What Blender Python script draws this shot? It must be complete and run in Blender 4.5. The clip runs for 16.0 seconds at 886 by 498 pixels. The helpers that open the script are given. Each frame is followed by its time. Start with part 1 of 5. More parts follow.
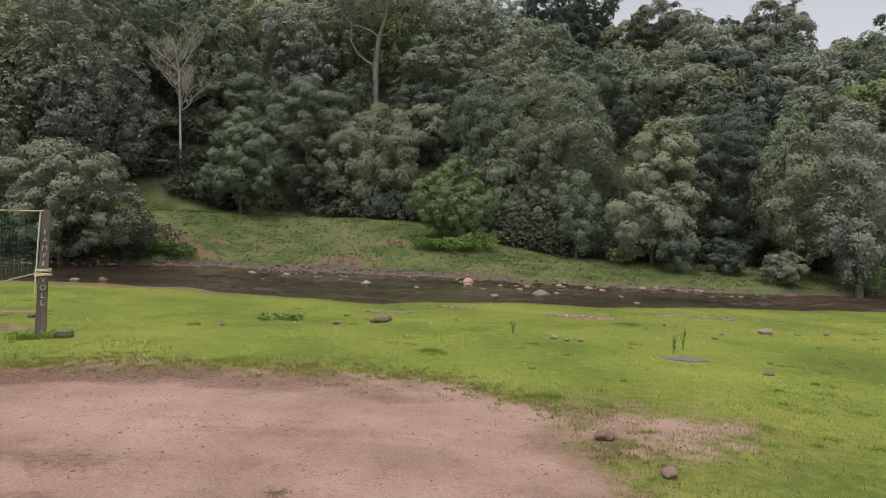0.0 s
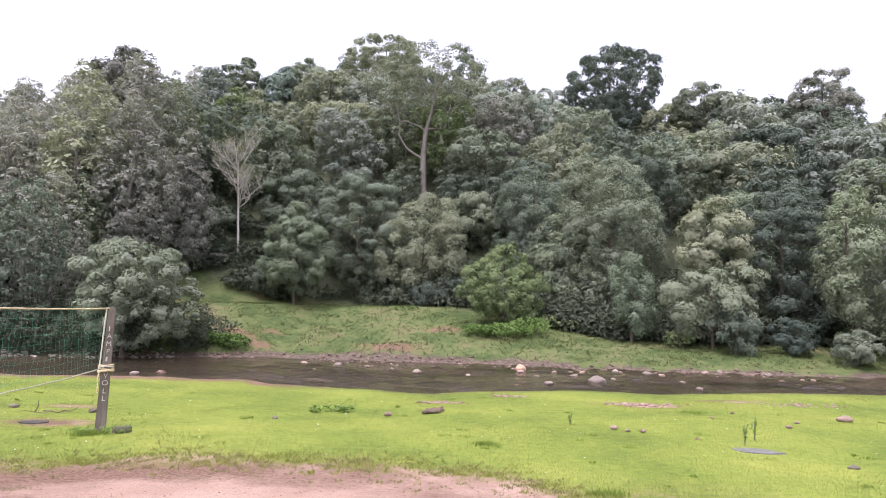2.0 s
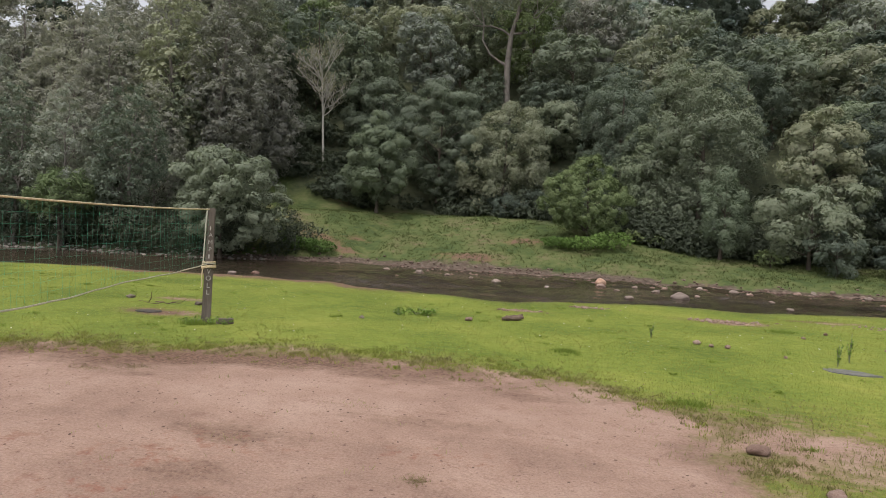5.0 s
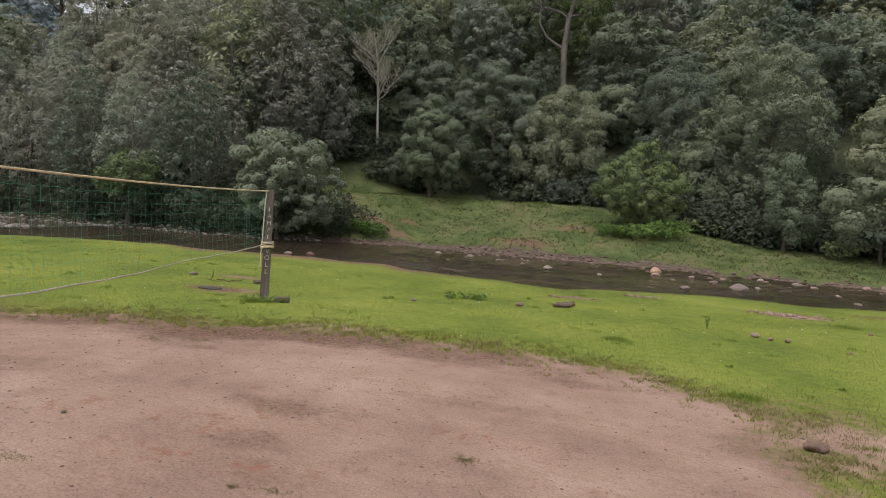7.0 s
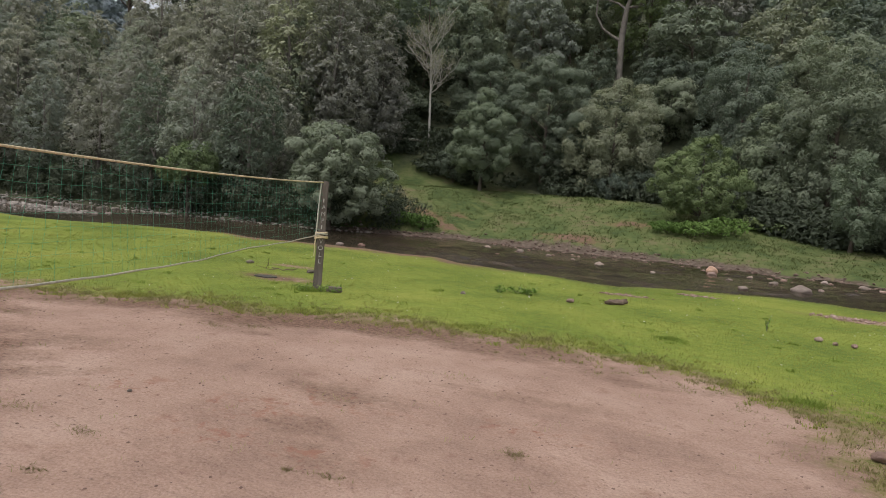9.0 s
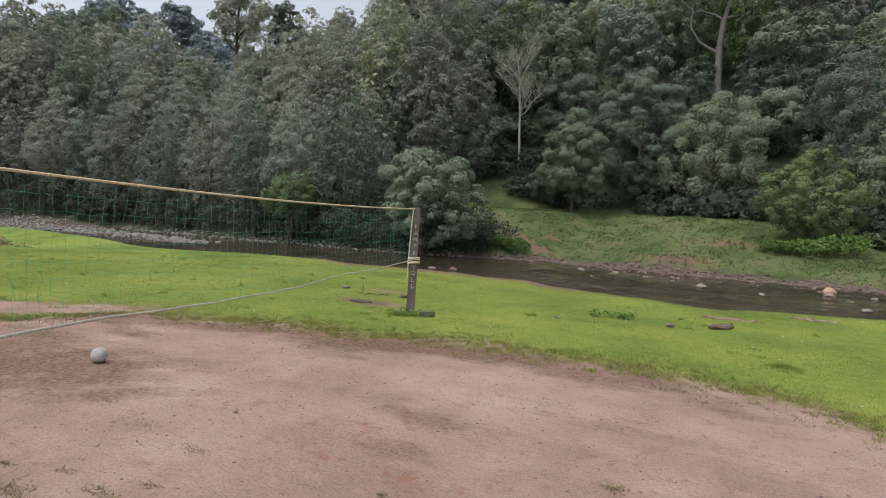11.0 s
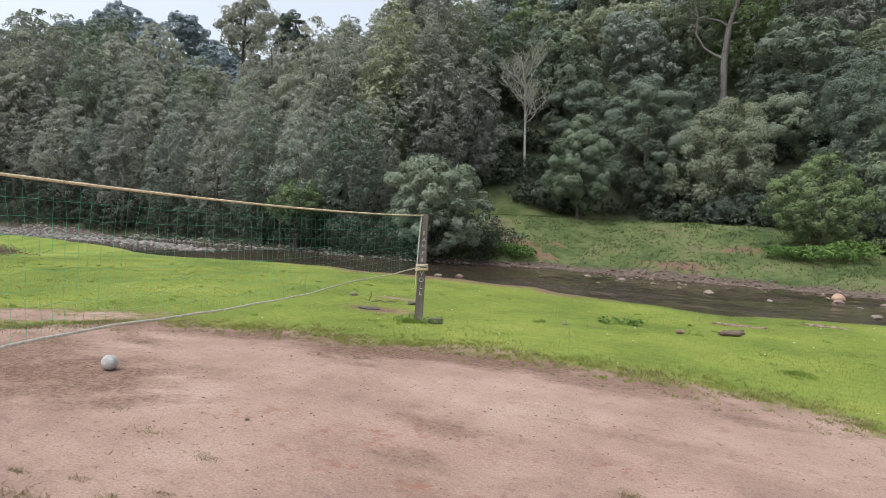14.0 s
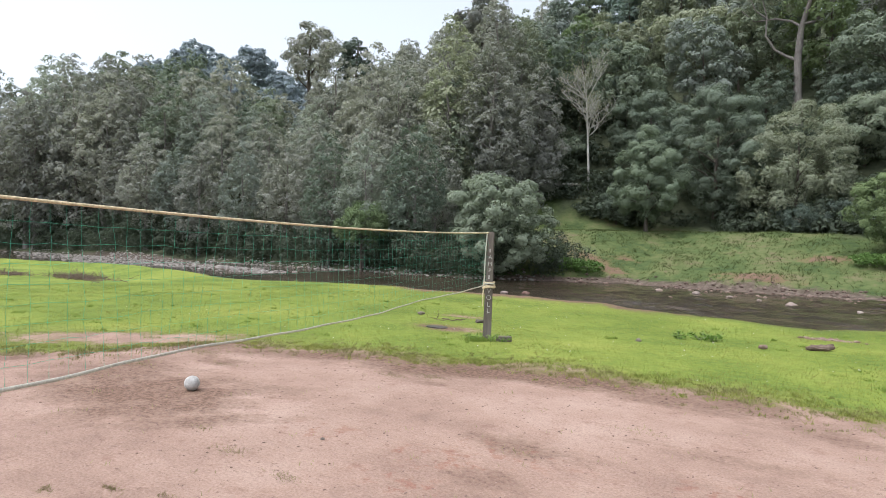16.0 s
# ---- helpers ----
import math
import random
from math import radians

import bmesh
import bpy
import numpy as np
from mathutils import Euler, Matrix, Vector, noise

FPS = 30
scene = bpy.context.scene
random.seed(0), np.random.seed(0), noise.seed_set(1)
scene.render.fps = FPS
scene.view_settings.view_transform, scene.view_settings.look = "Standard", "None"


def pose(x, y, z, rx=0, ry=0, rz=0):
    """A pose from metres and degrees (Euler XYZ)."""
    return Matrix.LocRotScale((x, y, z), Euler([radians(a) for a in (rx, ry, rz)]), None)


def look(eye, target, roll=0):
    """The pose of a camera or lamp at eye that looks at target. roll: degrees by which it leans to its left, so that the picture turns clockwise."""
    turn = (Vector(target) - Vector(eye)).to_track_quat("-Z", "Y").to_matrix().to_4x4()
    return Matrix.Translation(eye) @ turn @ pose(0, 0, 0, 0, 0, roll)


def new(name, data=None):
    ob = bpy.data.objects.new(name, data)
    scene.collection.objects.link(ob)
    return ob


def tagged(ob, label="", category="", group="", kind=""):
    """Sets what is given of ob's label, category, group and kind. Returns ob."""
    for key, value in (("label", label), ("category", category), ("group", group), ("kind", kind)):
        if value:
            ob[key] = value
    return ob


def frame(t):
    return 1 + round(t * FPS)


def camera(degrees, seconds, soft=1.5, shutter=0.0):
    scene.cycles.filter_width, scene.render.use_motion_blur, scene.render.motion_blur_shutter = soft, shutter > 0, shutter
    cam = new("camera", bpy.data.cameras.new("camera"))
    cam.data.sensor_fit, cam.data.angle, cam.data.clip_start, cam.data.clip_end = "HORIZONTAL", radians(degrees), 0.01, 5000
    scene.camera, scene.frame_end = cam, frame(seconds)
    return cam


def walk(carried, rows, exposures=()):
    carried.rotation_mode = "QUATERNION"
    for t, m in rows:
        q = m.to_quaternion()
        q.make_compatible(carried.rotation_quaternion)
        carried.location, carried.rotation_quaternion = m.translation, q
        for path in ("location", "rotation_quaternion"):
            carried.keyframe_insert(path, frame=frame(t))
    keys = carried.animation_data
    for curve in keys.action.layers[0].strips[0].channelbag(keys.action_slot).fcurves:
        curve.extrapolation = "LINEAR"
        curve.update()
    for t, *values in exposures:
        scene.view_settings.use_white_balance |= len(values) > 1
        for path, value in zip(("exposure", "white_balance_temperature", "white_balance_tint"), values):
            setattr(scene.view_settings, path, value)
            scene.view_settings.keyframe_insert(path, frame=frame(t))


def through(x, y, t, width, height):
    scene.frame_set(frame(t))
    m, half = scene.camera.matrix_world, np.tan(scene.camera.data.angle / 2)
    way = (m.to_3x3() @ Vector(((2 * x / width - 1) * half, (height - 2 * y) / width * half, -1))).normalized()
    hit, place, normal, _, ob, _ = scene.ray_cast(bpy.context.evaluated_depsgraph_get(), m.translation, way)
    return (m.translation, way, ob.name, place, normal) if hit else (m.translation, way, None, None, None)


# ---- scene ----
cam = camera(70.7, 16.0, soft=0.9)
PATH = [
    (0.0, 0.000, 0.000, 2.206, -0.84, -0.88, -2.42),
    (0.5, -0.008, 0.002, 2.226, 0.46, 1.67, -1.92),
    (1.0, 0.006, -0.010, 2.242, 1.19, 4.14, -2.03),
    (1.5, -0.002, -0.006, 2.250, 2.60, 5.81, -1.34),
    (2.0, -0.016, 0.003, 2.258, 3.73, 6.82, -1.18),
    (2.5, -0.022, 0.005, 2.244, 3.84, 6.09, -1.67),
    (3.0, -0.027, 0.011, 2.225, 4.23, 4.43, -2.13),
    (3.5, -0.061, 0.002, 2.214, 5.74, 2.82, -2.17),
    (4.0, -0.071, 0.016, 2.202, 7.16, 1.32, -2.24),
    (4.5, -0.077, 0.005, 2.180, 9.61, -0.18, -2.39),
    (5.0, -0.091, 0.002, 2.177, 10.96, -1.51, -2.82),
    (5.2, -0.094, -0.033, 2.174, 11.37, -1.85, -3.01),
    (7.3, -0.093, -0.069, 2.170, 16.38, -3.57, -4.18),
    (7.5, -0.106, -0.069, 2.166, 16.76, -3.81, -4.48),
    (8.0, -0.111, -0.065, 2.164, 17.81, -3.54, -3.94),
    (8.5, -0.113, -0.070, 2.163, 18.50, -3.95, -4.24),
    (9.0, -0.135, -0.079, 2.163, 20.28, -4.11, -4.71),
    (9.5, -0.183, -0.081, 2.168, 25.48, -3.23, -3.66),
    (9.7, -0.125, -0.079, 2.192, 27.72, -2.50, -3.28),
    (11.8, -0.171, -0.068, 2.166, 28.68, -2.65, -3.39),
    (12.0, -0.199, -0.076, 2.161, 28.46, -2.71, -3.33),
    (12.5, -0.197, -0.076, 2.165, 28.30, -2.60, -3.22),
    (13.0, -0.195, -0.078, 2.168, 28.26, -2.52, -3.06),
    (13.5, -0.191, -0.080, 2.166, 28.26, -2.59, -3.21),
    (14.0, -0.206, -0.081, 2.170, 29.08, -1.94, -3.23),
    (14.5, -0.247, -0.083, 2.169, 31.02, -1.72, -2.96),
    (15.0, -0.255, -0.079, 2.156, 33.16, -2.42, -2.81),
    (15.5, -0.258, -0.084, 2.160, 33.70, -1.62, -2.07),
    (16.0, -0.262, -0.086, 2.168, 34.92, -0.55, -1.59)
]
EXPOSURE = [(0.0, 0.06, 6480, 14), (0.5, 0.29, 6430, 15), (1.0, 0.68, 6320, 19), (1.5, 0.95, 6050, 24), (2.5, 1.09, 6000, 25), (3.0, 0.98, 6000, 25), (3.5, 0.78, 6150, 20), (4.0, 0.53, 6400, 15),
            (4.5, 0.28, 6480, 13), (5.0, 0.14, 6480, 13), (7.3, -0.05, 6450, 13), (9.0, -0.03, 6400, 12), (9.5, 0.0, 6350, 11), (9.7, 0.04, 6300, 11), (11.8, 0.14, 6000, 10), (12.0, 0.2, 6000, 10), (12.5, 0.4, 5980, 10), (14.0, 0.43, 5950, 10), (16.0, 0.68, 5880, 10)]
walk(cam, [(t, pose(x, y, z, 90 + pitch, roll, yaw)) for t, x, y, z, yaw, pitch, roll in PATH], EXPOSURE)

# ---- light: bright overcast ----
SUN_HEIGHT, SUN_SIDE = 66.0, 205.0
world = bpy.data.worlds.new("sky")
scene.world = world
world.use_nodes = True
wn, wl = world.node_tree.nodes, world.node_tree.links
sky = wn.new("ShaderNodeTexSky")
sky.sky_type, sky.sun_disc = "NISHITA", False
sky.sun_elevation, sky.sun_rotation = radians(SUN_HEIGHT), radians(SUN_SIDE)
sky.dust_density, sky.air_density, sky.ozone_density = 4.0, 1.0, 1.0
pale = wn.new("ShaderNodeHueSaturation")
pale.inputs["Saturation"].default_value = 0.20
pale.inputs["Value"].default_value = 1.25
wl.new(sky.outputs[0], pale.inputs["Color"])
wl.new(pale.outputs[0], wn["Background"].inputs["Color"])
wn["Background"].inputs["Strength"].default_value = 0.15
sun = new("sun", bpy.data.lights.new("sun", "SUN"))
sun.data.energy, sun.data.angle, sun.data.color = 1.35, radians(50), (1.0, 0.93, 0.84)
toward = Vector((math.sin(radians(SUN_SIDE)) * math.cos(radians(SUN_HEIGHT)), math.cos(radians(SUN_SIDE)) * math.cos(radians(SUN_HEIGHT)), math.sin(radians(SUN_HEIGHT))))
sun.matrix_world = look(toward * 100, (0, 0, 0))

# ---- materials ----


class Nodes:
    """A short way to write node materials."""

    def __init__(self, name, rough=0.8, spec=0.3):
        self.mat = bpy.data.materials.new(name)
        self.mat.use_nodes = True
        self.tree = self.mat.node_tree
        self.bsdf = self.tree.nodes["Principled BSDF"]
        self.bsdf.inputs["Roughness"].default_value = rough
        self.bsdf.inputs["Specular IOR Level"].default_value = spec

    def add(self, kind, **values):
        n = self.tree.nodes.new(kind)
        for key, value in values.items():
            n.inputs[key.replace("_", " ")].default_value = value
        return n

    def link(self, a, b):
        self.tree.links.new(a, b)

    def position(self, scale=(1, 1, 1)):
        geo, m = self.add("ShaderNodeNewGeometry"), self.add("ShaderNodeVectorMath")
        m.operation = "MULTIPLY"
        m.inputs[1].default_value = scale
        self.link(geo.outputs["Position"], m.inputs[0])
        return m.outputs[0]

    def local(self, scale=(1, 1, 1)):
        co, m = self.add("ShaderNodeTexCoord"), self.add("ShaderNodeVectorMath")
        m.operation = "MULTIPLY"
        m.inputs[1].default_value = scale
        self.link(co.outputs["Object"], m.inputs[0])
        return m.outputs[0]

    def noise(self, where, scale, detail=4.0, rough=0.6):
        n = self.add("ShaderNodeTexNoise", Scale=scale, Detail=detail, Roughness=rough)
        self.link(where, n.inputs["Vector"])
        return n.outputs["Fac"]

    def ramp(self, value, stops):
        r = self.add("ShaderNodeValToRGB")
        e = r.color_ramp.elements
        while len(e) < len(stops):
            e.new(0.5)
        for el, (at, colour) in zip(e, stops):
            el.position, el.color = at, (*colour, 1) if len(colour) == 3 else colour
        self.link(value, r.inputs["Fac"])
        return r.outputs["Color"]

    def mix(self, fac, a, b, how="MIX"):
        m = self.tree.nodes.new("ShaderNodeMix")
        m.data_type, m.blend_type = "RGBA", how
        for value, slot in ((fac, 0), (a, 6), (b, 7)):
            if isinstance(value, (int, float)):
                m.inputs[slot].default_value = value
            elif isinstance(value, tuple):
                m.inputs[slot].default_value = (*value, 1)
            else:
                self.link(value, m.inputs[slot])
        return m.outputs[2]

    def math(self, how, a, b=0.0, clamp=False):
        m = self.tree.nodes.new("ShaderNodeMath")
        m.operation, m.use_clamp = how, clamp
        for value, slot in ((a, 0), (b, 1)):
            if isinstance(value, (int, float)):
                m.inputs[slot].default_value = value
            else:
                self.link(value, m.inputs[slot])
        return m.outputs[0]

    def attribute(self, name):
        a = self.tree.nodes.new("ShaderNodeAttribute")
        a.attribute_name = name
        return a.outputs["Fac"]

    def colour(self, c):
        self.link(c, self.bsdf.inputs["Base Color"])
        return self

    def bump(self, height, strength=0.5, distance=0.02):
        b = self.add("ShaderNodeBump", Strength=strength, Distance=distance)
        self.link(height, b.inputs["Height"])
        self.link(b.outputs[0], self.bsdf.inputs["Normal"])
        return self


def leaf_material(name, dark, light, through=0.30):
    """Leaves: each differs a little from the next, and each tree from its neighbours."""
    n = Nodes(name, 0.7, 0.10)
    geo, info = n.add("ShaderNodeNewGeometry"), n.add("ShaderNodeObjectInfo")
    patch = n.noise(n.local(), 0.45, 2.0)
    v = n.math("ADD", n.math("MULTIPLY", geo.outputs["Random Per Island"], 0.12), n.math("MULTIPLY", info.outputs["Random"], 0.38))
    v = n.math("ADD", v, n.math("ADD", n.math("MULTIPLY", patch, 0.26), n.math("MULTIPLY", n.noise(n.local(), 1.5, 2.0), 0.16)))
    mid = tuple((a + b) / 2 for a, b in zip(dark, light))
    c = n.ramp(v, [(0.12, dark), (0.5, mid), (0.92, light)])
    n.colour(c)
    t = n.add("ShaderNodeBsdfTranslucent")
    n.link(n.mix(1.0, c, (1.12, 1.2, 0.86), "MULTIPLY"), t.inputs["Color"])
    m = n.add("ShaderNodeMixShader", Fac=through)
    out = n.tree.nodes["Material Output"]
    n.link(n.bsdf.outputs[0], m.inputs[1])
    n.link(t.outputs[0], m.inputs[2])
    n.link(m.outputs[0], out.inputs["Surface"])
    return n.mat


LEAF = {
    "weed": leaf_material("leaf_weed_green", (0.115, 0.185, 0.038), (0.250, 0.350, 0.085)),
    "deep": leaf_material("leaf_deep_green", (0.068, 0.091, 0.081), (0.182, 0.211, 0.155)),
    "mid": leaf_material("leaf_mid_green", (0.105, 0.135, 0.111), (0.300, 0.331, 0.229)),
    "fresh": leaf_material("leaf_fresh_green", (0.103, 0.147, 0.074), (0.302, 0.353, 0.165)),
    # grey, dusky and blue are lightened: some distance haze is in their colour
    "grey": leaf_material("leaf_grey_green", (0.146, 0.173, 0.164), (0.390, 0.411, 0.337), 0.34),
    # shade under the trees painted in as a darker leaf colour
    "dark": leaf_material("leaf_shaded_green", (0.039, 0.051, 0.040), (0.104, 0.122, 0.081)),
    "vivid": leaf_material("leaf_vivid_green", (0.066, 0.122, 0.032), (0.185, 0.275, 0.080)),
    "soft": leaf_material("leaf_soft_green", (0.101, 0.138, 0.103), (0.295, 0.333, 0.218)),
    "olive": leaf_material("leaf_olive_green", (0.133, 0.153, 0.122), (0.367, 0.380, 0.254)),
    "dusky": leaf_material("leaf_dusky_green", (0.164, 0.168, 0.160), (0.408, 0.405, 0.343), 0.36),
    "blue": leaf_material("leaf_hazy_green", (0.109, 0.150, 0.144), (0.294, 0.347, 0.287), 0.30),
    # distance haze painted into the leaf colour of the far ridge
    "far": leaf_material("leaf_distant_haze", (0.190, 0.225, 0.255), (0.310, 0.350, 0.385), 0.3),
    "pale": leaf_material("leaf_pale_straw", (0.220, 0.222, 0.150), (0.430, 0.425, 0.300), 0.34),
}


def bark_material(name, dark, light):
    n = Nodes(name, 0.9, 0.15)
    a = n.noise(n.local((9, 9, 1.6)), 1.0, 5.0)
    b = n.noise(n.local(), 0.7, 3.0)
    n.colour(n.ramp(n.math("ADD", n.math("MULTIPLY", a, 0.6), n.math("MULTIPLY", b, 0.4)), [(0.32, dark), (0.68, light)]))
    return n.bump(a, 0.6, 0.05).mat


BARK = bark_material("bark_brown", (0.045, 0.036, 0.028), (0.16, 0.135, 0.11))
BARK_WHITE = bark_material("bark_whitish", (0.26, 0.24, 0.21), (0.52, 0.50, 0.45))
BARK_PALE = bark_material("bark_pale", (0.10, 0.09, 0.08), (0.26, 0.235, 0.21))


def ground_material():
    n = Nodes("ground_soil_and_turf", 0.95, 0.12)
    p = n.position()
    big, fine, grit = n.noise(p, 0.35, 4.0), n.noise(p, 5.0, 6.0, 0.7), n.noise(p, 38.0, 5.0, 0.75)
    worn = n.noise(p, 0.9, 6.0, 0.65)
    # bare trodden soil
    soil = n.ramp(n.math("ADD", n.math("MULTIPLY", big, 0.5), n.math("MULTIPLY", worn, 0.5)), [(0.38, (0.185, 0.118, 0.086)), (0.5, (0.283, 0.189, 0.141)), (0.61, (0.350, 0.248, 0.192))])
    soil = n.mix(0.24, soil, n.ramp(grit, [(0.36, (0.075, 0.046, 0.036)), (0.47, (0.31, 0.210, 0.172)), (0.66, (0.52, 0.395, 0.340))]))
    soil = n.mix(n.ramp(n.noise(p, 3.1, 8.0, 0.75), [(0.56, (0, 0, 0)), (0.70, (0.75, 0.75, 0.75))]), soil, (0.185, 0.105, 0.078))
    soil = n.mix(n.ramp(n.noise(p, 9.0, 7.0, 0.75), [(0.595, (0, 0, 0)), (0.66, (0.8, 0.8, 0.8))]), soil, (0.135, 0.080, 0.060))
    soil = n.mix(n.math("MULTIPLY", n.math("ADD", n.math("MULTIPLY", n.attribute("damp"), 1.8), n.math("MULTIPLY", n.math("SUBTRACT", n.math("ADD", n.math("MULTIPLY", n.noise(p, 2.2, 7.0, 0.75), 0.6), n.math("MULTIPLY", n.noise(p, 12.0, 5.0, 0.7), 0.4)), 0.62), 3.2), True), 0.92), soil, n.ramp(n.noise(p, 16.0, 5.0, 0.75), [(0.38, (0.078, 0.046, 0.031)), (0.62, (0.205, 0.128, 0.090))]))
    soil = n.mix(n.math("MULTIPLY", n.attribute("red"), n.ramp(n.noise(p, 4.5, 7.0, 0.7), [(0.53, (0, 0, 0)), (0.60, (0.8, 0.8, 0.8))])), soil, (0.225, 0.112, 0.076))
    # turf
    turf = n.ramp(n.math("ADD", n.math("MULTIPLY", n.noise(p, 0.28, 3.0), 0.6), n.math("MULTIPLY", fine, 0.4)), [(0.38, (0.088, 0.128, 0.022)), (0.5, (0.178, 0.222, 0.038)), (0.62, (0.270, 0.288, 0.060))])
    turf = n.mix(n.ramp(grit, [(0.35, (0.55, 0.55, 0.55)), (0.6, (0, 0, 0))]), turf, (0.085, 0.120, 0.030))
    near_soil = n.math("ADD", n.math("MULTIPLY", n.attribute("bare"), 0.62), n.math("ADD", n.math("MULTIPLY", n.noise(p, 1.1, 5.0, 0.7), 1.6), -0.05), True)
    turf = n.mix(n.math("MULTIPLY", near_soil, 0.75), turf, n.ramp(fine, [(0.38, (0.105, 0.108, 0.030)), (0.62, (0.225, 0.205, 0.062))]))
    # far bank: thinner, duller turf
    bank = n.ramp(n.math("ADD", n.math("MULTIPLY", n.noise(p, 0.22, 5.0, 0.7), 0.6), n.math("MULTIPLY", n.noise(p, 1.6, 6.0, 0.75), 0.4)), [(0.38, (0.040, 0.062, 0.022)), (0.47, (0.074, 0.100, 0.034)), (0.54, (0.108, 0.124, 0.048)), (0.63, (0.150, 0.118, 0.074))])
    gravel = n.ramp(n.noise(p, 2.6, 6.0, 0.75), [(0.32, (0.046, 0.034, 0.026)), (0.52, (0.105, 0.080, 0.062)), (0.72, (0.21, 0.172, 0.142))])
    litter = n.ramp(n.noise(p, 0.8, 5.0, 0.7), [(0.35, (0.042, 0.050, 0.030)), (0.7, (0.100, 0.108, 0.062))])
    edge = n.math("MULTIPLY", n.math("SUBTRACT", n.math("ADD", n.math("MULTIPLY", fine, 0.55), n.math("MULTIPLY", n.noise(p, 1.4, 5.0, 0.7), 0.75)), 0.65), 3.0)
    bare = n.math("ADD", n.math("MULTIPLY", n.math("ADD", n.attribute("bare"), edge), 1.6), 0.5, True)
    c = n.mix(n.attribute("bank"), turf, bank)
    c = n.mix(n.math("MULTIPLY", n.math("MULTIPLY", bare, n.math("SUBTRACT", 1.0, bare)), 2.8), c, (0.150, 0.128, 0.050))
    c = n.mix(bare, c, soil)
    rubble = n.math("ADD", n.math("MULTIPLY", n.math("ADD", n.attribute("gravel"), edge), 2.0), 0.5, True)
    c = n.mix(rubble, c, gravel)
    c = n.mix(n.attribute("wood"), c, litter)
    n.colour(c)
    tread = n.ramp(n.noise(n.position((1.0, 1.5, 1.0)), 6.5, 4.0, 0.6), [(0.40, (0, 0, 0)), (0.52, (0.7, 0.7, 0.7)), (0.66, (1, 1, 1))])
    height = n.math("ADD", n.math("MULTIPLY", grit, 0.10), n.math("ADD", n.math("MULTIPLY", fine, 0.8), n.math("MULTIPLY", worn, 2.0)))
    return n.bump(n.math("ADD", height, n.math("MULTIPLY", n.math("MULTIPLY", tread, bare), 0.16)), 0.7, 0.05).mat


def grass_material(name, low, high, tired=None):
    n = Nodes(name, 0.6, 0.2)
    geo = n.add("ShaderNodeNewGeometry")
    v = n.math("ADD", n.math("MULTIPLY", geo.outputs["Random Per Island"], 0.38), n.math("ADD", n.math("MULTIPLY", n.noise(n.position(), 0.4, 4.0), 0.35), n.math("MULTIPLY", n.noise(n.position(), 4.2, 3.0, 0.7), 0.35)))
    c = n.ramp(v, [(0.32, low), (0.78, high)])
    if tired:
        c = n.mix(n.ramp(n.noise(n.position(), 0.75, 6.0, 0.7), [(0.46, (0, 0, 0)), (0.64, (0.8, 0.8, 0.8))]), c, tired)
    n.colour(c)
    t = n.add("ShaderNodeBsdfTranslucent")
    n.link(c, t.inputs["Color"])
    m = n.add("ShaderNodeMixShader", Fac=0.35)
    n.link(n.bsdf.outputs[0], m.inputs[1])
    n.link(t.outputs[0], m.inputs[2])
    n.link(m.outputs[0], n.tree.nodes["Material Output"].inputs["Surface"])
    return n.mat


GRASS = grass_material("grass_blades", (0.132, 0.172, 0.030), (0.350, 0.372, 0.090), (0.262, 0.238, 0.072))
GRASS_BANK = grass_material("bank_grass", (0.074, 0.100, 0.034), (0.140, 0.160, 0.060))
GRASS_SOIL = grass_material("soil_sprouts", (0.14, 0.118, 0.05), (0.26, 0.215, 0.11))
GRASS_LONG = grass_material("long_grass", (0.140, 0.205, 0.034), (0.255, 0.325, 0.064))
GRASS_DRY = grass_material("grass_dry", (0.145, 0.14, 0.046), (0.30, 0.27, 0.12))


def water_material():
    n = Nodes("river_water", 0.07, 0.5)
    a, b = n.noise(n.position((0.45, 0.8, 1)), 1.0, 4.0, 0.65), n.noise(n.position((1.3, 2.4, 1)), 1.6, 3.0, 0.6)
    calm = n.ramp(n.noise(n.position((0.06, 0.10, 1)), 1.0, 3.0), [(0.38, (0.45, 0.45, 0.45)), (0.60, (1, 1, 1))])
    n.colour(n.ramp(n.noise(n.position((0.1, 0.25, 1)), 1.0, 4.0), [(0.35, (0.026, 0.019, 0.013)), (0.65, (0.072, 0.052, 0.035))]))
    n.bump(n.math("MULTIPLY", n.math("ADD", a, n.math("MULTIPLY", b, 0.7)), calm), 0.75, 0.16)
    return n.mat


def stone_material(name, stops):
    n = Nodes(name, 0.85, 0.2)
    info = n.add("ShaderNodeObjectInfo")
    geo = n.add("ShaderNodeNewGeometry")
    a, b = n.noise(n.local(), 3.0, 6.0, 0.7), n.noise(n.local(), 22.0, 4.0, 0.7)
    v = n.math("ADD", n.math("ADD", n.math("MULTIPLY", a, 0.35), n.math("MULTIPLY", b, 0.15)), n.math("MULTIPLY", n.math("ADD", info.outputs["Random"], geo.outputs["Random Per Island"]), 0.26))
    n.colour(n.ramp(v, stops))
    return n.bump(n.math("ADD", a, n.math("MULTIPLY", b, 0.4)), 0.6, 0.04).mat


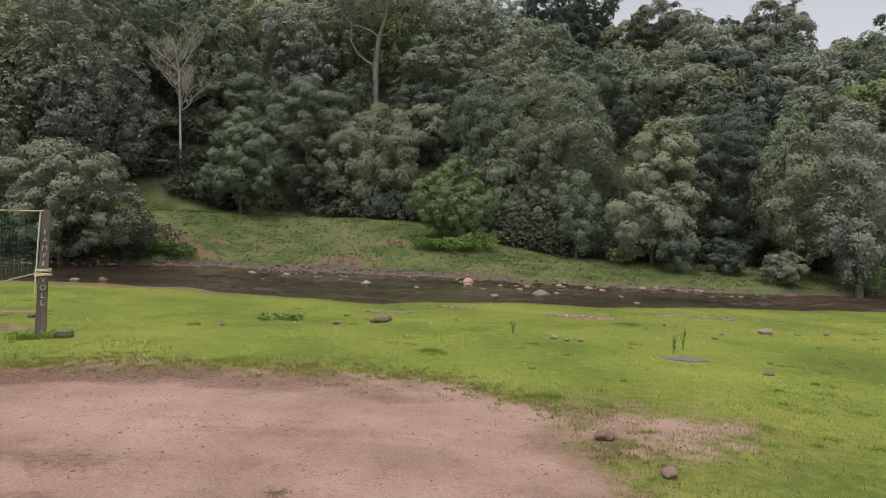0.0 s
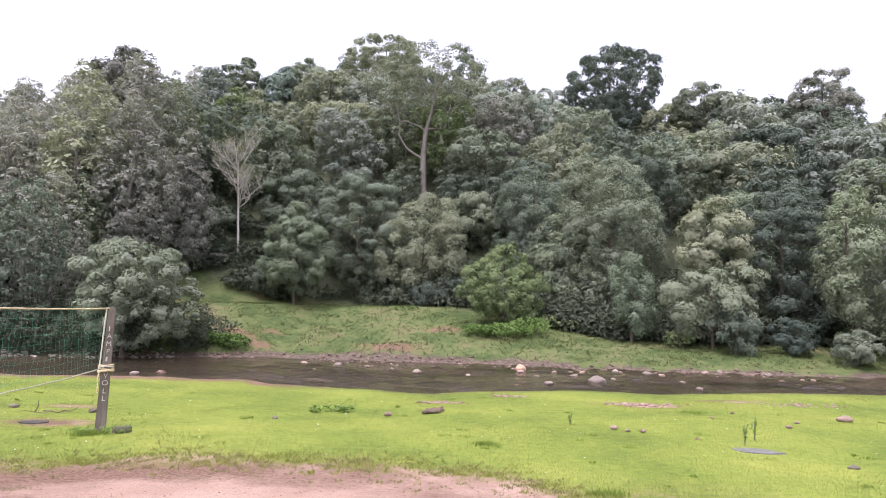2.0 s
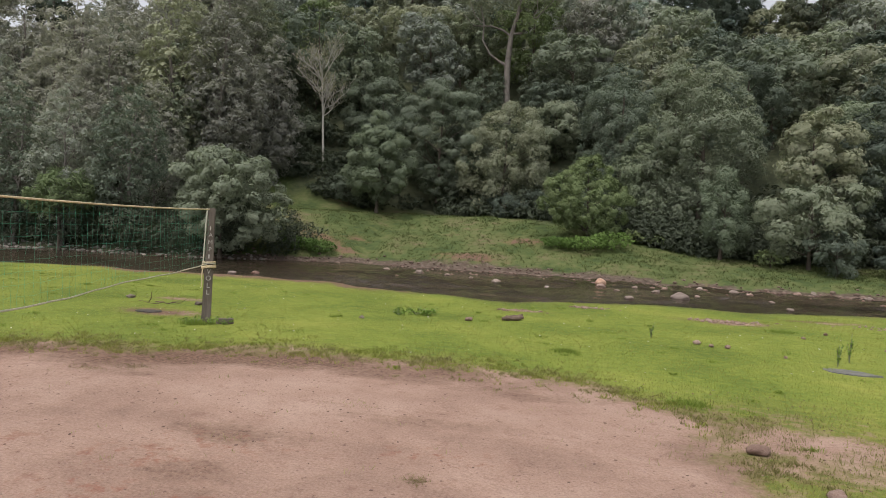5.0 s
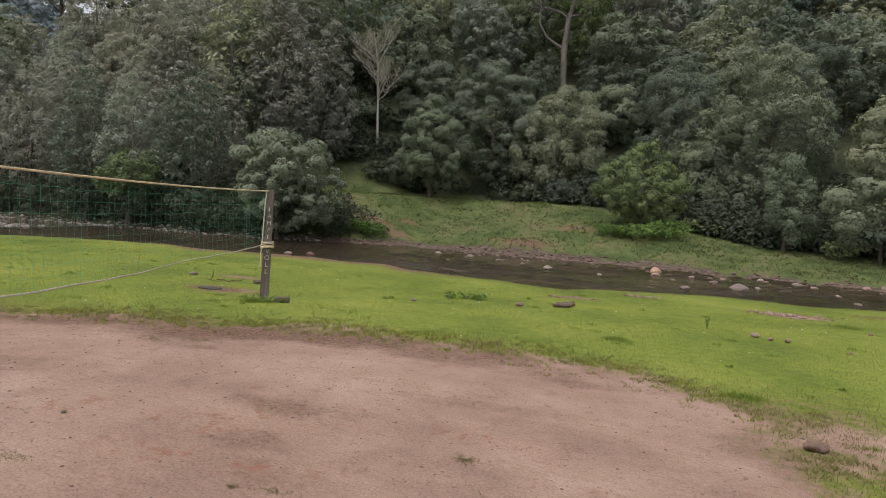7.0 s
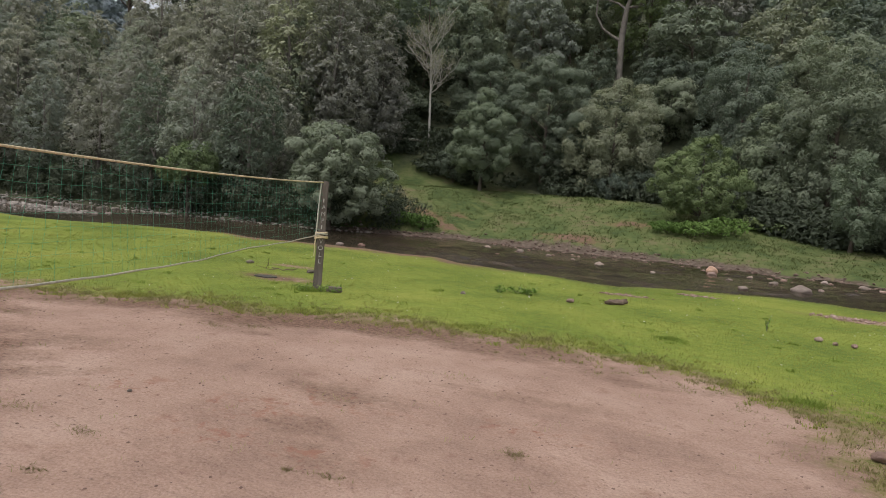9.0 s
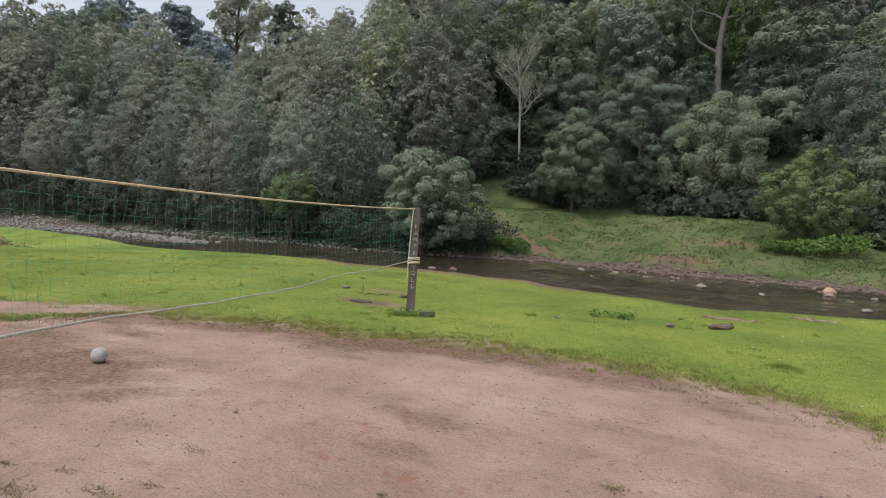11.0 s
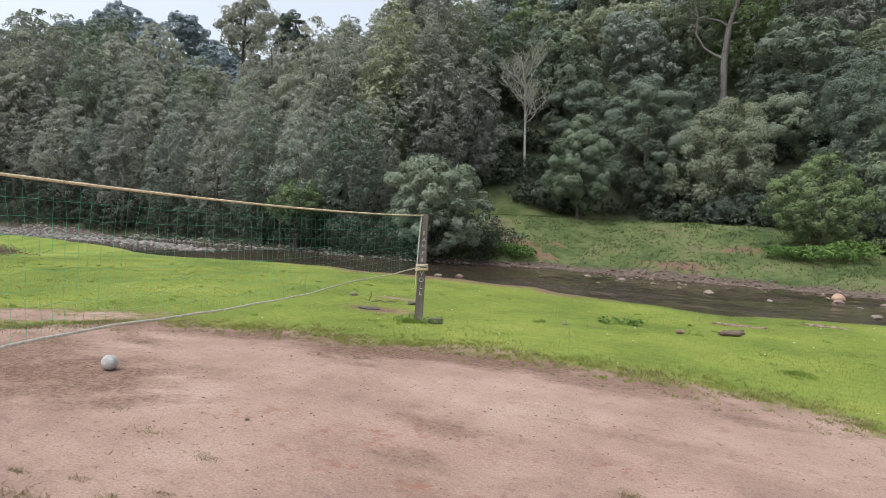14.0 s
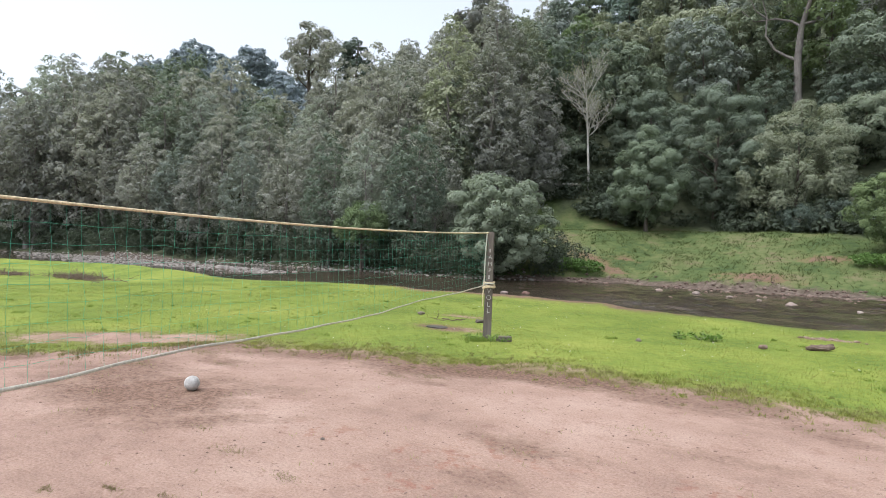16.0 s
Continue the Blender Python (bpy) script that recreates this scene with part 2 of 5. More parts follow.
STONE = stone_material("river_stone", [(0.25, (0.09, 0.074, 0.064)), (0.45, (0.19, 0.156, 0.132)), (0.6, (0.26, 0.21, 0.178)), (0.78, (0.40, 0.365, 0.33))])
STONE_PINK = stone_material("pinkish_stone", [(0.25, (0.11, 0.07, 0.054)), (0.5, (0.225, 0.15, 0.12)), (0.75, (0.36, 0.275, 0.23))])
STONE_BANK = stone_material("muddy_pebble", [(0.25, (0.075, 0.052, 0.042)), (0.5, (0.165, 0.118, 0.096)), (0.75, (0.31, 0.245, 0.205))])
STONE_ORANGE = stone_material("orange_stone", [(0.25, (0.22, 0.125, 0.075)), (0.5, (0.36, 0.225, 0.150)), (0.75, (0.46, 0.33, 0.25))])
STONE_BAR = stone_material("pale_cobble", [(0.25, (0.13, 0.115, 0.10)), (0.5, (0.27, 0.245, 0.215)), (0.75, (0.46, 0.425, 0.385))])
STONE_DARK = stone_material("dark_stone", [(0.25, (0.05, 0.042, 0.036)), (0.5, (0.135, 0.11, 0.092)), (0.75, (0.23, 0.195, 0.165))])


def plain_material(name, colour, rough=0.7, spread=0.25, scale=8.0):
    n = Nodes(name, rough, 0.25)
    a = n.noise(n.local(), scale, 5.0, 0.7)
    low, high = tuple(v * (1 - spread) for v in colour), tuple(min(1, v * (1 + spread)) for v in colour)
    n.colour(n.ramp(a, [(0.35, low), (0.65, high)]))
    return n.bump(a, 0.3, 0.01).mat


POST_WOOD = bark_material("weathered_grey_wood", (0.075, 0.062, 0.052), (0.225, 0.19, 0.165))
PAINT = plain_material("chalky_white_paint", (0.42, 0.40, 0.37), 0.8)
ROPE_TAN = plain_material("tan_rope", (0.56, 0.455, 0.295), 0.85, 0.3, 40.0)
ROPE_WHITE = plain_material("dirty_white_webbing", (0.48, 0.46, 0.39), 0.85, 0.25, 30.0)
CORD = plain_material("green_net_cord", (0.09, 0.36, 0.22), 0.6, 0.2, 20.0)
BALL = plain_material("worn_leather", (0.38, 0.365, 0.34), 0.7, 0.25, 14.0)
PLATE = plain_material("grey_slate", (0.135, 0.132, 0.125), 0.8, 0.3, 6.0)
MUD = plain_material("dark_wet_mud", (0.055, 0.050, 0.042), 0.75, 0.4, 7.0)
DEADWOOD = bark_material("dead_wood", (0.075, 0.052, 0.040), (0.215, 0.158, 0.125))
CLOD = stone_material("soil_clod", [(0.25, (0.075, 0.045, 0.034)), (0.5, (0.17, 0.108, 0.084)), (0.75, (0.36, 0.255, 0.21))])
FLECK = plain_material("pale_litter", (0.50, 0.47, 0.42), 0.8)

# ---- the lie of the land ----
NEAR_X = (-160, -60, -44, -38, -32, -28, -25.4, -24.3, -21.4, -18.4, -16.4, -13.9, -11.4, -10.1, -8.9, -7.2, -5, -3, -1.6, -0.1, 2.8, 5.8, 7.7, 9.1, 10.9, 14.7, 18, 45, 130)
NEAR_Y = (10, 15, 21.8, 22.2, 21.5, 20.4, 21.7, 22.5, 23.4, 23.6, 23.6, 23.3, 23.4, 22.9, 23.4, 22.4, 21.9, 21.5, 21.0, 22.2, 22.5, 23.0, 23.2, 24.1, 23.9, 24.6, 25.4, 29, 34)
FAR_X = (-160, -108, -85, -65, -52.5, -45, -38.9, -31, -27.5, -24, -22, -18.4, -16.5, -12.1, -7.2, -3.2, -0.3, 1.9, 4.2, 6.3, 10.6, 12.3, 16.5, 20.4, 26.5, 35, 60, 130)
FAR_Y = (38, 42, 46, 48, 47.8, 49, 49.0, 49.8, 51.3, 52.5, 53.2, 55.6, 54.6, 53.6, 52.7, 52.6, 52.3, 51.6, 50.7, 50.3, 49.8, 48.5, 48.4, 48.2, 48.4, 49.5, 53, 59)
RISE_AZ = (-90, -60, -42, -34, -27, -17, -9, 0, 4, 11, 16, 20, 25, 29, 33, 45, 90)
RISE = (0.14, 0.18, 0.44, 0.66, 0.70, 0.73, 0.78, 0.75, 0.69, 0.70, 0.63, 0.62, 0.60, 0.60, 0.50, 0.44, 0.38)
WATER = -1.0
RIDGE = 128.0
COURT_X = (-30, -14.6, -12.9, -12.1, -11.8, -11.2, -10, -9, -8.3, -7.6, -6.9, -6.3, -5.6, -5, -4, -3, -2.2, -1.4, -0.7, 0, 0.5, 0.9, 1.3, 1.7, 2.0)
COURT_Y = (1, 3.6, 4.6, 5.6, 6.9, 8.1, 8.45, 8.7, 9.05, 8.98, 9.0, 9.4, 9.8, 9.95, 10, 10.1, 10.15, 10.05, 9.75, 9.65, 9.35, 9.05, 8.6, 8.2, 7.8)


def smooth(v):
    v = np.clip(v, 0, 1)
    return v * v * (3 - 2 * v)


def wavy(x, y, size, seed=0):
    """Cheap rolling relief, about -1 to 1."""
    a = seed * 1.7
    return (np.sin(x / size + a) * np.cos(y / size * 1.13 + a * 2.1) + 0.6 * np.sin(x / size * 2.3 - y / size * 1.9 + a * 0.7) + 0.4 * np.cos(x / size * 4.1 + y / size * 3.7 + a * 3.3)) / 1.7


def near_edge(x):
    return np.interp(x, NEAR_X, NEAR_Y) + 0.25 * wavy(x, 0 * x, 1.6, 3)


def far_edge(x):
    return np.interp(x, FAR_X, FAR_Y) + 0.5 * wavy(x, 0 * x, 2.7, 5)


def land(x, y):
    """Height of the ground at x, y (arrays or numbers)."""
    x, y = np.asarray(x, float), np.asarray(y, float)
    r, az = np.hypot(x, y), np.degrees(np.arctan2(x, np.maximum(y, 1e-6)))
    d, u = y - near_edge(x), y - far_edge(x)
    field = 0.035 * wavy(x, y, 3.1) * smooth((np.hypot(x, y - 4) - 4) / 6) + 0.012 * wavy(x, y, 0.7, 2)
    field = field + 0.05 * smooth((d + 3.0) / 3.0) * wavy(x, y, 2.2, 4)
    lip = 0.07 * np.exp(-((d + 0.55) / 0.65) ** 2) * (1 - smooth((np.abs(x + 12.5) - 4.5) / 4)) * (0.75 + 0.25 * wavy(x, y, 1.4, 8))
    field = field + lip
    # low grassy swell upstream, with a hollow in front of it
    field = field + (0.26 * np.exp(-((d + 1.9) / 1.3) ** 2) - 0.10 * np.exp(-((d + 4.6) / 1.2) ** 2)) * smooth((-27.5 - x) / 4)
    drop = -1.55 * smooth((d + 0.3) / 2.2)
    steep = np.interp(x, (-60, -30, 0, 12, 40), (0.22, 0.30, 0.30, 0.15, 0.14))
    bank = np.where(u < 0, 0.10 * np.maximum(u, -6), 0.55 * (1 - np.exp(-np.maximum(u, 0) / 0.8)) + steep * np.clip(u - 1.0, 0, 15) + 0.12 * wavy(x, y, 2.4, 7) * smooth(u / 3)) - 0.98
    bank = bank + 0.34 * np.exp(-((x + 8.6) / 3.4) ** 2) * np.exp(-((u - 2.2) / 1.3) ** 2)
    bar = 0.62 * np.exp(-((y - 38.0 + 0.22 * (x + 49)) / 2.6) ** 4) * smooth((-45 - x) / 6)
    k = np.interp(az, RISE_AZ, RISE)
    climb = np.maximum(np.minimum(r, RIDGE) - 74, 0)
    hill = k * climb * smooth(climb / 14) - 0.10 * np.maximum(r - RIDGE, 0) + 1.2 * wavy(x, y, 11, 9) * smooth(climb / 20)
    hill = np.where(r > RIDGE, np.maximum(hill, -2), hill)
    far = 70 * np.exp(-((r - 285) / 75) ** 2) * np.exp(-((az + 54) / 15) ** 2) * (1 + 0.10 * wavy(az, 0 * az, 5.0, 2)) * (y > 0)
    z = np.maximum(field + drop, np.where(y > near_edge(x) + 1.5, np.maximum(bank, -1.55) + bar + hill * smooth(u / 12), -9))
    return np.where(y > 20, np.maximum(z, np.where(r > 160, far, -9)), z)


def wood_line(x, y):
    """How far above the far waterline the wood begins."""
    az = np.degrees(np.arctan2(x, np.maximum(y, 1e-6)))
    return np.interp(az, (-70, -29.5, -27.5, -20, -14, -7, 0, 8, 13, 18, 40), (-1.0, -1.0, 24.5, 23, 18.5, 17, 15, 12, 10, 9.2, 9))


def ground_at(x, y):
    return float(land(x, y))


def court(x, y):
    """Above 0 on the bare court, below 0 on the turf (about metres)."""
    edge = np.interp(x, COURT_X, COURT_Y)
    side = np.interp(y, (3.0, 5.0, 6.0, 7.2, 8.0, 8.5), (1.7, 1.72, 1.85, 1.8, 1.85, 1.6))
    s = np.minimum(edge - y, np.where(y < 8.5, side - x, 9))
    s = s + 0.08 * wavy(x, y, 0.5, 1)
    return np.maximum(np.minimum(s, 3), -3)


def side_patch(x, y):
    """Above 0 on the bare strip beside the court."""
    u, v = (x + 13.3) * 0.75 + (y - 6.9) * 0.66, -(x + 13.3) * 0.66 + (y - 6.9) * 0.75
    return 1 - np.hypot(u / 1.9, v / 0.7) + 0.18 * wavy(x, y, 0.35, 7)


def shore_soil(x, y):
    """Above 0 on the bare brown edge over the near water."""
    d = y - near_edge(x)
    return 0.75 - np.abs(d + 0.35) / 0.75 - 1.2 * smooth((np.abs(x + 12.5) - 4.5) / 4) + 0.25 * wavy(x, y, 1.2, 6)


# ---- helpers for building ----


def mesh_from(name, verts, faces, material=None, smooth_shade=False):
    """One mesh out of arrays of points and of equal-sided faces."""
    verts, faces = np.asarray(verts, np.float32), np.asarray(faces, np.int32)
    me = bpy.data.meshes.new(name)
    sides = faces.shape[1]
    me.vertices.add(len(verts))
    me.vertices.foreach_set("co", verts.ravel())
    me.loops.add(faces.size)
    me.loops.foreach_set("vertex_index", faces.ravel())
    me.polygons.add(len(faces))
    me.polygons.foreach_set("loop_start", np.arange(0, faces.size, sides, dtype=np.int32))
    if smooth_shade:
        me.polygons.foreach_set("use_smooth", np.ones(len(faces), bool))
    me.update(calc_edges=True)
    if material:
        me.materials.append(material)
    return me


def part(name, me, parent, label="", kind=""):
    ob = new(name, me)
    ob.parent = parent
    return tagged(ob, label, kind=kind)


def from_bm(name, bm, material, smooth_shade=False):
    me = bpy.data.meshes.new(name)
    if smooth_shade:
        for f in bm.faces:
            f.smooth = True
    bm.to_mesh(me)
    bm.free()
    me.materials.append(material)
    return me


def tube(points, radii, sides=6):
    """Points and quads of a round rod through points."""
    points, radii = np.asarray(points, float), np.asarray(radii, float)
    way = np.gradient(points, axis=0)
    way /= np.linalg.norm(way, axis=1)[:, None] + 1e-9
    ref = np.where(np.abs(way[:, 2:3]) > 0.8, [[1.0, 0, 0]], [[0, 0, 1.0]])
    a = np.cross(way, ref)
    a /= np.linalg.norm(a, axis=1)[:, None] + 1e-9
    b = np.cross(way, a)
    ang = np.arange(sides) * 2 * np.pi / sides
    ring = points[:, None] + radii[:, None, None] * (np.cos(ang)[None, :, None] * a[:, None] + np.sin(ang)[None, :, None] * b[:, None])
    v = ring.reshape(-1, 3)
    i, j = np.meshgrid(np.arange(len(points) - 1), np.arange(sides), indexing="ij")
    i, j = i.ravel(), j.ravel()
    k = (j + 1) % sides
    return v, np.stack([i * sides + j, i * sides + k, (i + 1) * sides + k, (i + 1) * sides + j], 1)


def joined(pieces):
    verts, faces, at = [], [], 0
    for v, f in pieces:
        verts.append(v)
        faces.append(f + at)
        at += len(v)
    return np.concatenate(verts), np.concatenate(faces)


def leaf_cards(rng, centres, normals, length, width, single=False):
    """A folded rhombus of two triangles for each leaf spray, or (single) one triangle for far ones."""
    n = len(centres)
    normals = normals / (np.linalg.norm(normals, axis=1)[:, None] + 1e-9)
    t = rng.normal(size=(n, 3)) + np.array([0, 0, -0.5])
    t -= (t * normals).sum(1)[:, None] * normals
    t /= np.linalg.norm(t, axis=1)[:, None] + 1e-9
    s = np.cross(normals, t)
    l, w = (length * rng.uniform(0.6, 1.3, n))[:, None], (width * rng.uniform(0.6, 1.3, n))[:, None]
    if single:
        v = np.stack([centres - t * l * 0.5 + s * w * 0.5, centres - t * l * 0.4 - s * w * 0.5, centres + t * l * 0.6], 1).reshape(-1, 3)
        return v, np.arange(3 * n).reshape(-1, 3)
    fold = normals * l * 0.18
    v = np.stack([centres - t * l * 0.5 - fold * 0.5, centres + s * w * 0.5 - t * l * 0.05 - fold, centres + t * l * 0.5 - fold, centres - s * w * 0.5 - t * l * 0.05 - fold], 1)
    v[:, 0] += fold
    v = v.reshape(-1, 3)
    i = np.arange(n)[:, None] * 4
    return v, np.concatenate([i + [0, 1, 2], i + [0, 2, 3]], 1).reshape(-1, 3)


def spread_points(rng, box, want, gap, kind):
    """Points through an egg-shaped space, most of them near its skin, none closer than gap."""
    d = rng.normal(size=(want * 9, 3))
    d /= np.linalg.norm(d, axis=1)[:, None]
    lobes = rng.normal(size=(5, 3)) * 1.5
    swell = 1 + 0.10 * np.sin(d @ lobes.T + rng.uniform(0, 6, 5)).sum(1)
    deep = np.where(rng.uniform(size=len(d)) < 0.24, rng.uniform(0.45, 0.75, len(d)), rng.uniform(0.86, 1.0, len(d)))
    p = d * (deep * np.clip(swell, 0.68, 1.18))[:, None]
    if kind == "tall":
        p[:, :2] *= 0.62 + 0.38 * np.cos(p[:, 2:3] * 1.5 + 0.3)
    if kind == "layer":
        p[:, :2] *= 1.12 - 0.25 * np.abs(p[:, 2:3])
    p = p * box
    chosen = p[:1]
    for q in p[1:]:
        if len(chosen) >= want:
            break
        if np.min(((chosen - q) ** 2 * (1, 1, 1.5)).sum(1)) > gap ** 2:
            chosen = np.vstack([chosen, q])
    return chosen


def crown_shape(rng, kind, radius, low, high, lobe, density, size, single=False):
    """Leaf sprays on the puffs of separate rounded boughs; low and high are the crown's foot and top above the root. Returns the cards and the boughs' middles."""
    mid, half = (low + high) / 2, (high - low) / 2
    lobe = min(lobe, radius * 0.42, half * 0.42)
    area = 4 * np.pi * ((radius ** 3.2 + 2 * (radius * half) ** 1.6) / 3) ** (1 / 1.6)
    want = int(area / (np.pi * lobe ** 2) * 0.85) + 5
    box = np.array([radius - 0.75 * lobe, radius - 0.75 * lobe, half - 0.7 * lobe])
    heart = spread_points(rng, box, want, 1.3 * lobe, kind)
    girth = lobe * rng.uniform(0.65, 1.25, len(heart))
    flat = {"layer": 0.55, "tall": 1.0, "droop": 1.0}.get(kind, 0.78)
    out = heart / box
    out = out / (np.linalg.norm(out, axis=1)[:, None] + 1e-6)
    per = 9
    q = rng.normal(size=(len(heart), per, 3))
    q /= np.linalg.norm(q, axis=2)[:, :, None]
    q = q + out[:, None] * 0.55 + np.array([0, 0, 0.40])
    q /= np.linalg.norm(q, axis=2)[:, :, None]
    knot = heart[:, None] + q * girth[:, None, None] * np.array([1, 1, flat]) * rng.uniform(0.45, 0.85, (len(heart), per, 1))
    puff = girth[:, None] * rng.uniform(0.30, 0.58, (len(heart), per))
    if kind == "droop":
        density, size = density * 0.85, size * 1.1
    n = int(density * area)
    share = (puff ** 2).ravel()
    pick = rng.choice(len(share), size=n, p=share / share.sum())
    k, w, b = knot.reshape(-1, 3)[pick], q.reshape(-1, 3)[pick], puff.ravel()[pick]
    e = rng.normal(size=(n, 3))
    e /= np.linalg.norm(e, axis=1)[:, None]
    e = e + w * 0.55 + np.array([0, 0, 0.30])
    e /= np.linalg.norm(e, axis=1)[:, None]
    stray = np.where(rng.uniform(size=n) < 0.09, rng.uniform(1.05, 1.6, n), rng.uniform(0.75, 1.05, n))
    hang = np.zeros((n, 3))
    if kind == "droop":
        hang[:, 2] = -lobe * 0.7 * rng.uniform(size=n) ** 2 * (rng.uniform(size=n) < 0.45)
    p = k + e * (b * stray)[:, None] * (1, 1, 0.82) + hang
    nrm = e + w * 0.3 + np.array([0, 0, 0.25]) + rng.normal(size=p.shape) * 0.12
    return leaf_cards(rng, p + (0, 0, mid), nrm, size, size * (0.5 if kind == "droop" else 0.66), single), heart + (0, 0, mid)


def limbs(rng, height, girth, spots, bend=0.06, share=0.7, sides=7):
    """A tapered, bent trunk with limbs that reach the boughs."""
    n = 7
    t = np.linspace(0, 1, n)
    top = height
    way = np.cumsum(rng.normal(size=(n, 2)) * bend * height / n, axis=0)
    way -= way[0]
    line = np.column_stack([way, t * top])
    line[0, 2] = -0.35
    pieces = [tube(line, girth * (1 - 0.72 * t) * (1 + 0.5 * np.exp(-t * 18)), sides)]
    for s in spots:
        if rng.uniform() > share * min(1.0, 20 / len(spots)):
            continue
        k = np.clip((s[2] - 0.28 * np.hypot(s[0], s[1]) - 0.10 * height) / top, 0.18, 0.93)
        start = np.array([np.interp(k, t, line[:, 0]), np.interp(k, t, line[:, 1]), k * top])
        mid = (start + s) / 2 + rng.normal(size=3) * 0.05 * height + (0, 0, 0.03 * height)
        q = np.linspace(0, 1, 4)[:, None]
        curve = start * (1 - q) ** 2 + 2 * mid * q * (1 - q) + s * q ** 2
        g = girth * (1 - 0.72 * k) * 0.5
        pieces.append(tube(curve, g * (1 - 0.8 * q[:, 0]), 4))
    return joined(pieces)


def wear(ob, material):
    """This object's own material on a mesh that others share."""
    ob.material_slots[0].link = "OBJECT"
    ob.material_slots[0].material = material


# ---- ground, water ----


def axis(parts):
    return np.unique(np.round(np.concatenate(parts), 3))


def build_ground():
    xs = axis([-np.geomspace(62, 1800, 24), np.arange(-60, -16, 1.2), np.arange(-16, 12, 0.24), np.arange(12, 70, 1.3), np.geomspace(72, 1800, 24), np.arange(-330, -60, 9.0)])
    ys = axis([-np.geomspace(3, 1800, 20), np.arange(-2, 3, 0.5), np.arange(3, 16, 0.2), np.arange(16, 30, 0.32), np.arange(30, 64, 0.8), np.arange(64, 150, 2.5), np.arange(150, 380, 10.0), np.geomspace(390, 1800, 14)])
    X, Y = np.meshgrid(xs, ys)
    Z = land(X, Y)
    nx = len(xs)
    i, j = np.meshgrid(np.arange(len(ys) - 1), np.arange(nx - 1), indexing="ij")
    a = (i * nx + j).ravel()
    me = mesh_from("ground", np.stack([X, Y, Z], -1).reshape(-1, 3), np.stack([a, a + 1, a + nx + 1, a + nx], 1), ground_material(), True)
    d, u = Y - near_edge(X), Y - far_edge(X)
    bare = court(X, Y)
    brown = shore_soil(X, Y)
    bare = np.maximum(bare, 0.8 * np.maximum(side_patch(X, Y), -3))
    bare = np.maximum(bare, np.where(d > -2, brown, -3))
    for cx, cy, rx, ry in ((4.7, 19.1, 0.9, 0.40), (7.8, 20.9, 0.8, 0.28), (-1.2, 18.3, 0.6, 0.2), (-10.3, 15.35, 0.6, 0.22), (-9.3, 13.15, 0.8, 0.36), (3.1, 7.7, 0.9, 0.45), (2.5, 7.5, 0.9, 0.8)):
        bare = np.maximum(bare, (0.5 if cx in (3.1, 2.5) else 0.9) * (1 - np.hypot((X - cx) / rx, (Y - cy) / ry)))
    path = 0.75 - np.abs(Y - 58 + 0.556 * (X + 22) + 0.5 * wavy(X, Y, 1.9, 2)) / 1.0 - np.maximum(np.abs(X + 21.5) - 4.5, 0) + 0.35 * wavy(X, Y, 0.9, 6)
    scar = 0.8 - np.minimum(np.hypot((X + 4.0) / 1.9, (Y - 60.6) / 1.0), np.hypot((X + 20.5) / 1.2, (Y - 60.6) / 0.6)) + 0.3 * wavy(X, Y, 0.9, 2)
    mound = 0.75 - np.hypot((X + 8.2) / 3.4, (u - 2.2) / 1.1) + 0.3 * wavy(X, Y, 0.9, 8)
    bare = np.maximum(bare, np.where(u > 1, np.maximum(np.maximum(path, scar), mound), -3))
    damp = np.maximum(smooth(1.3 - np.abs(court(X, Y) - 0.6) / 0.85) * smooth((-X + 0.5) / 3) * (0.72 + 0.35 * wavy(X, Y, 1.1, 2)), smooth(1.2 - np.hypot((X + 3.4) / 1.1, (Y - 5.9) / 0.5)) * 0.6)
    damp = np.maximum(damp, np.where(d > -2.5, 0.8, 0.0))
    for cx, cy, rx, ry, k in ((-8.6, 4.6, 2.6, 1.3, 0.72), (-7.6, 5.8, 1.3, 0.5, 0.48), (-9.6, 6.6, 0.9, 0.4, 0.55), (-6.4, 8.6, 1.2, 0.35, 0.75), (-3.1, 4.85, 0.6, 0.35, 0.5), (-5.9, 7.7, 0.7, 0.2, 0.5), (1.6, 6.6, 0.5, 0.7, 0.5), (-0.4, 8.6, 1.6, 0.35, 0.45), (-2.7, 4.3, 1.2, 0.25, 0.35), (-1.6, 6.9, 1.6, 0.25, 0.4), (-9.5, 13.1, 1.0, 0.55, 1.0), (-4.2, 9.4, 1.6, 0.35, 0.8), (-2.6, 9.0, 1.3, 0.5, 0.55), (-8.4, 8.3, 1.2, 0.4, 0.8), (-10.2, 5.6, 1.4, 0.5, 0.6)):
        damp = np.maximum(damp, k * smooth(1.35 - np.hypot((X - cx) / rx, (Y - cy) / ry) + 0.25 * wavy(X, Y, 0.35, 5)))
    red = 0 * X
    for cx, cy, rx, ry in ((-3.84, 5.05, 0.6, 0.3), (-3.8, 4.35, 0.5, 0.25), (-2.7, 4.36, 0.5, 0.2), (-3.3, 5.6, 0.7, 0.25), (-5.4, 5.0, 0.5, 0.25), (-1.2, 5.9, 0.6, 0.2)):
        red = np.maximum(red, smooth(1.5 - np.hypot((X - cx) / rx, (Y - cy) / ry)))
    gravel = np.where(u > -3, 0.9 - np.abs(u - 0.3) / (np.interp(X, (-30, -26, 4, 10), (0.3, 0.8, 1.0, 0.3)) * (0.85 + 0.6 * wavy(X, 0 * Y, 2.9, 4))), -2)
    gravel = np.maximum(gravel, 0.7 - np.hypot((X + 8.6) / 4.2, (u - 0.6) / 1.1) + 0.35 * wavy(X, Y, 0.8, 3))
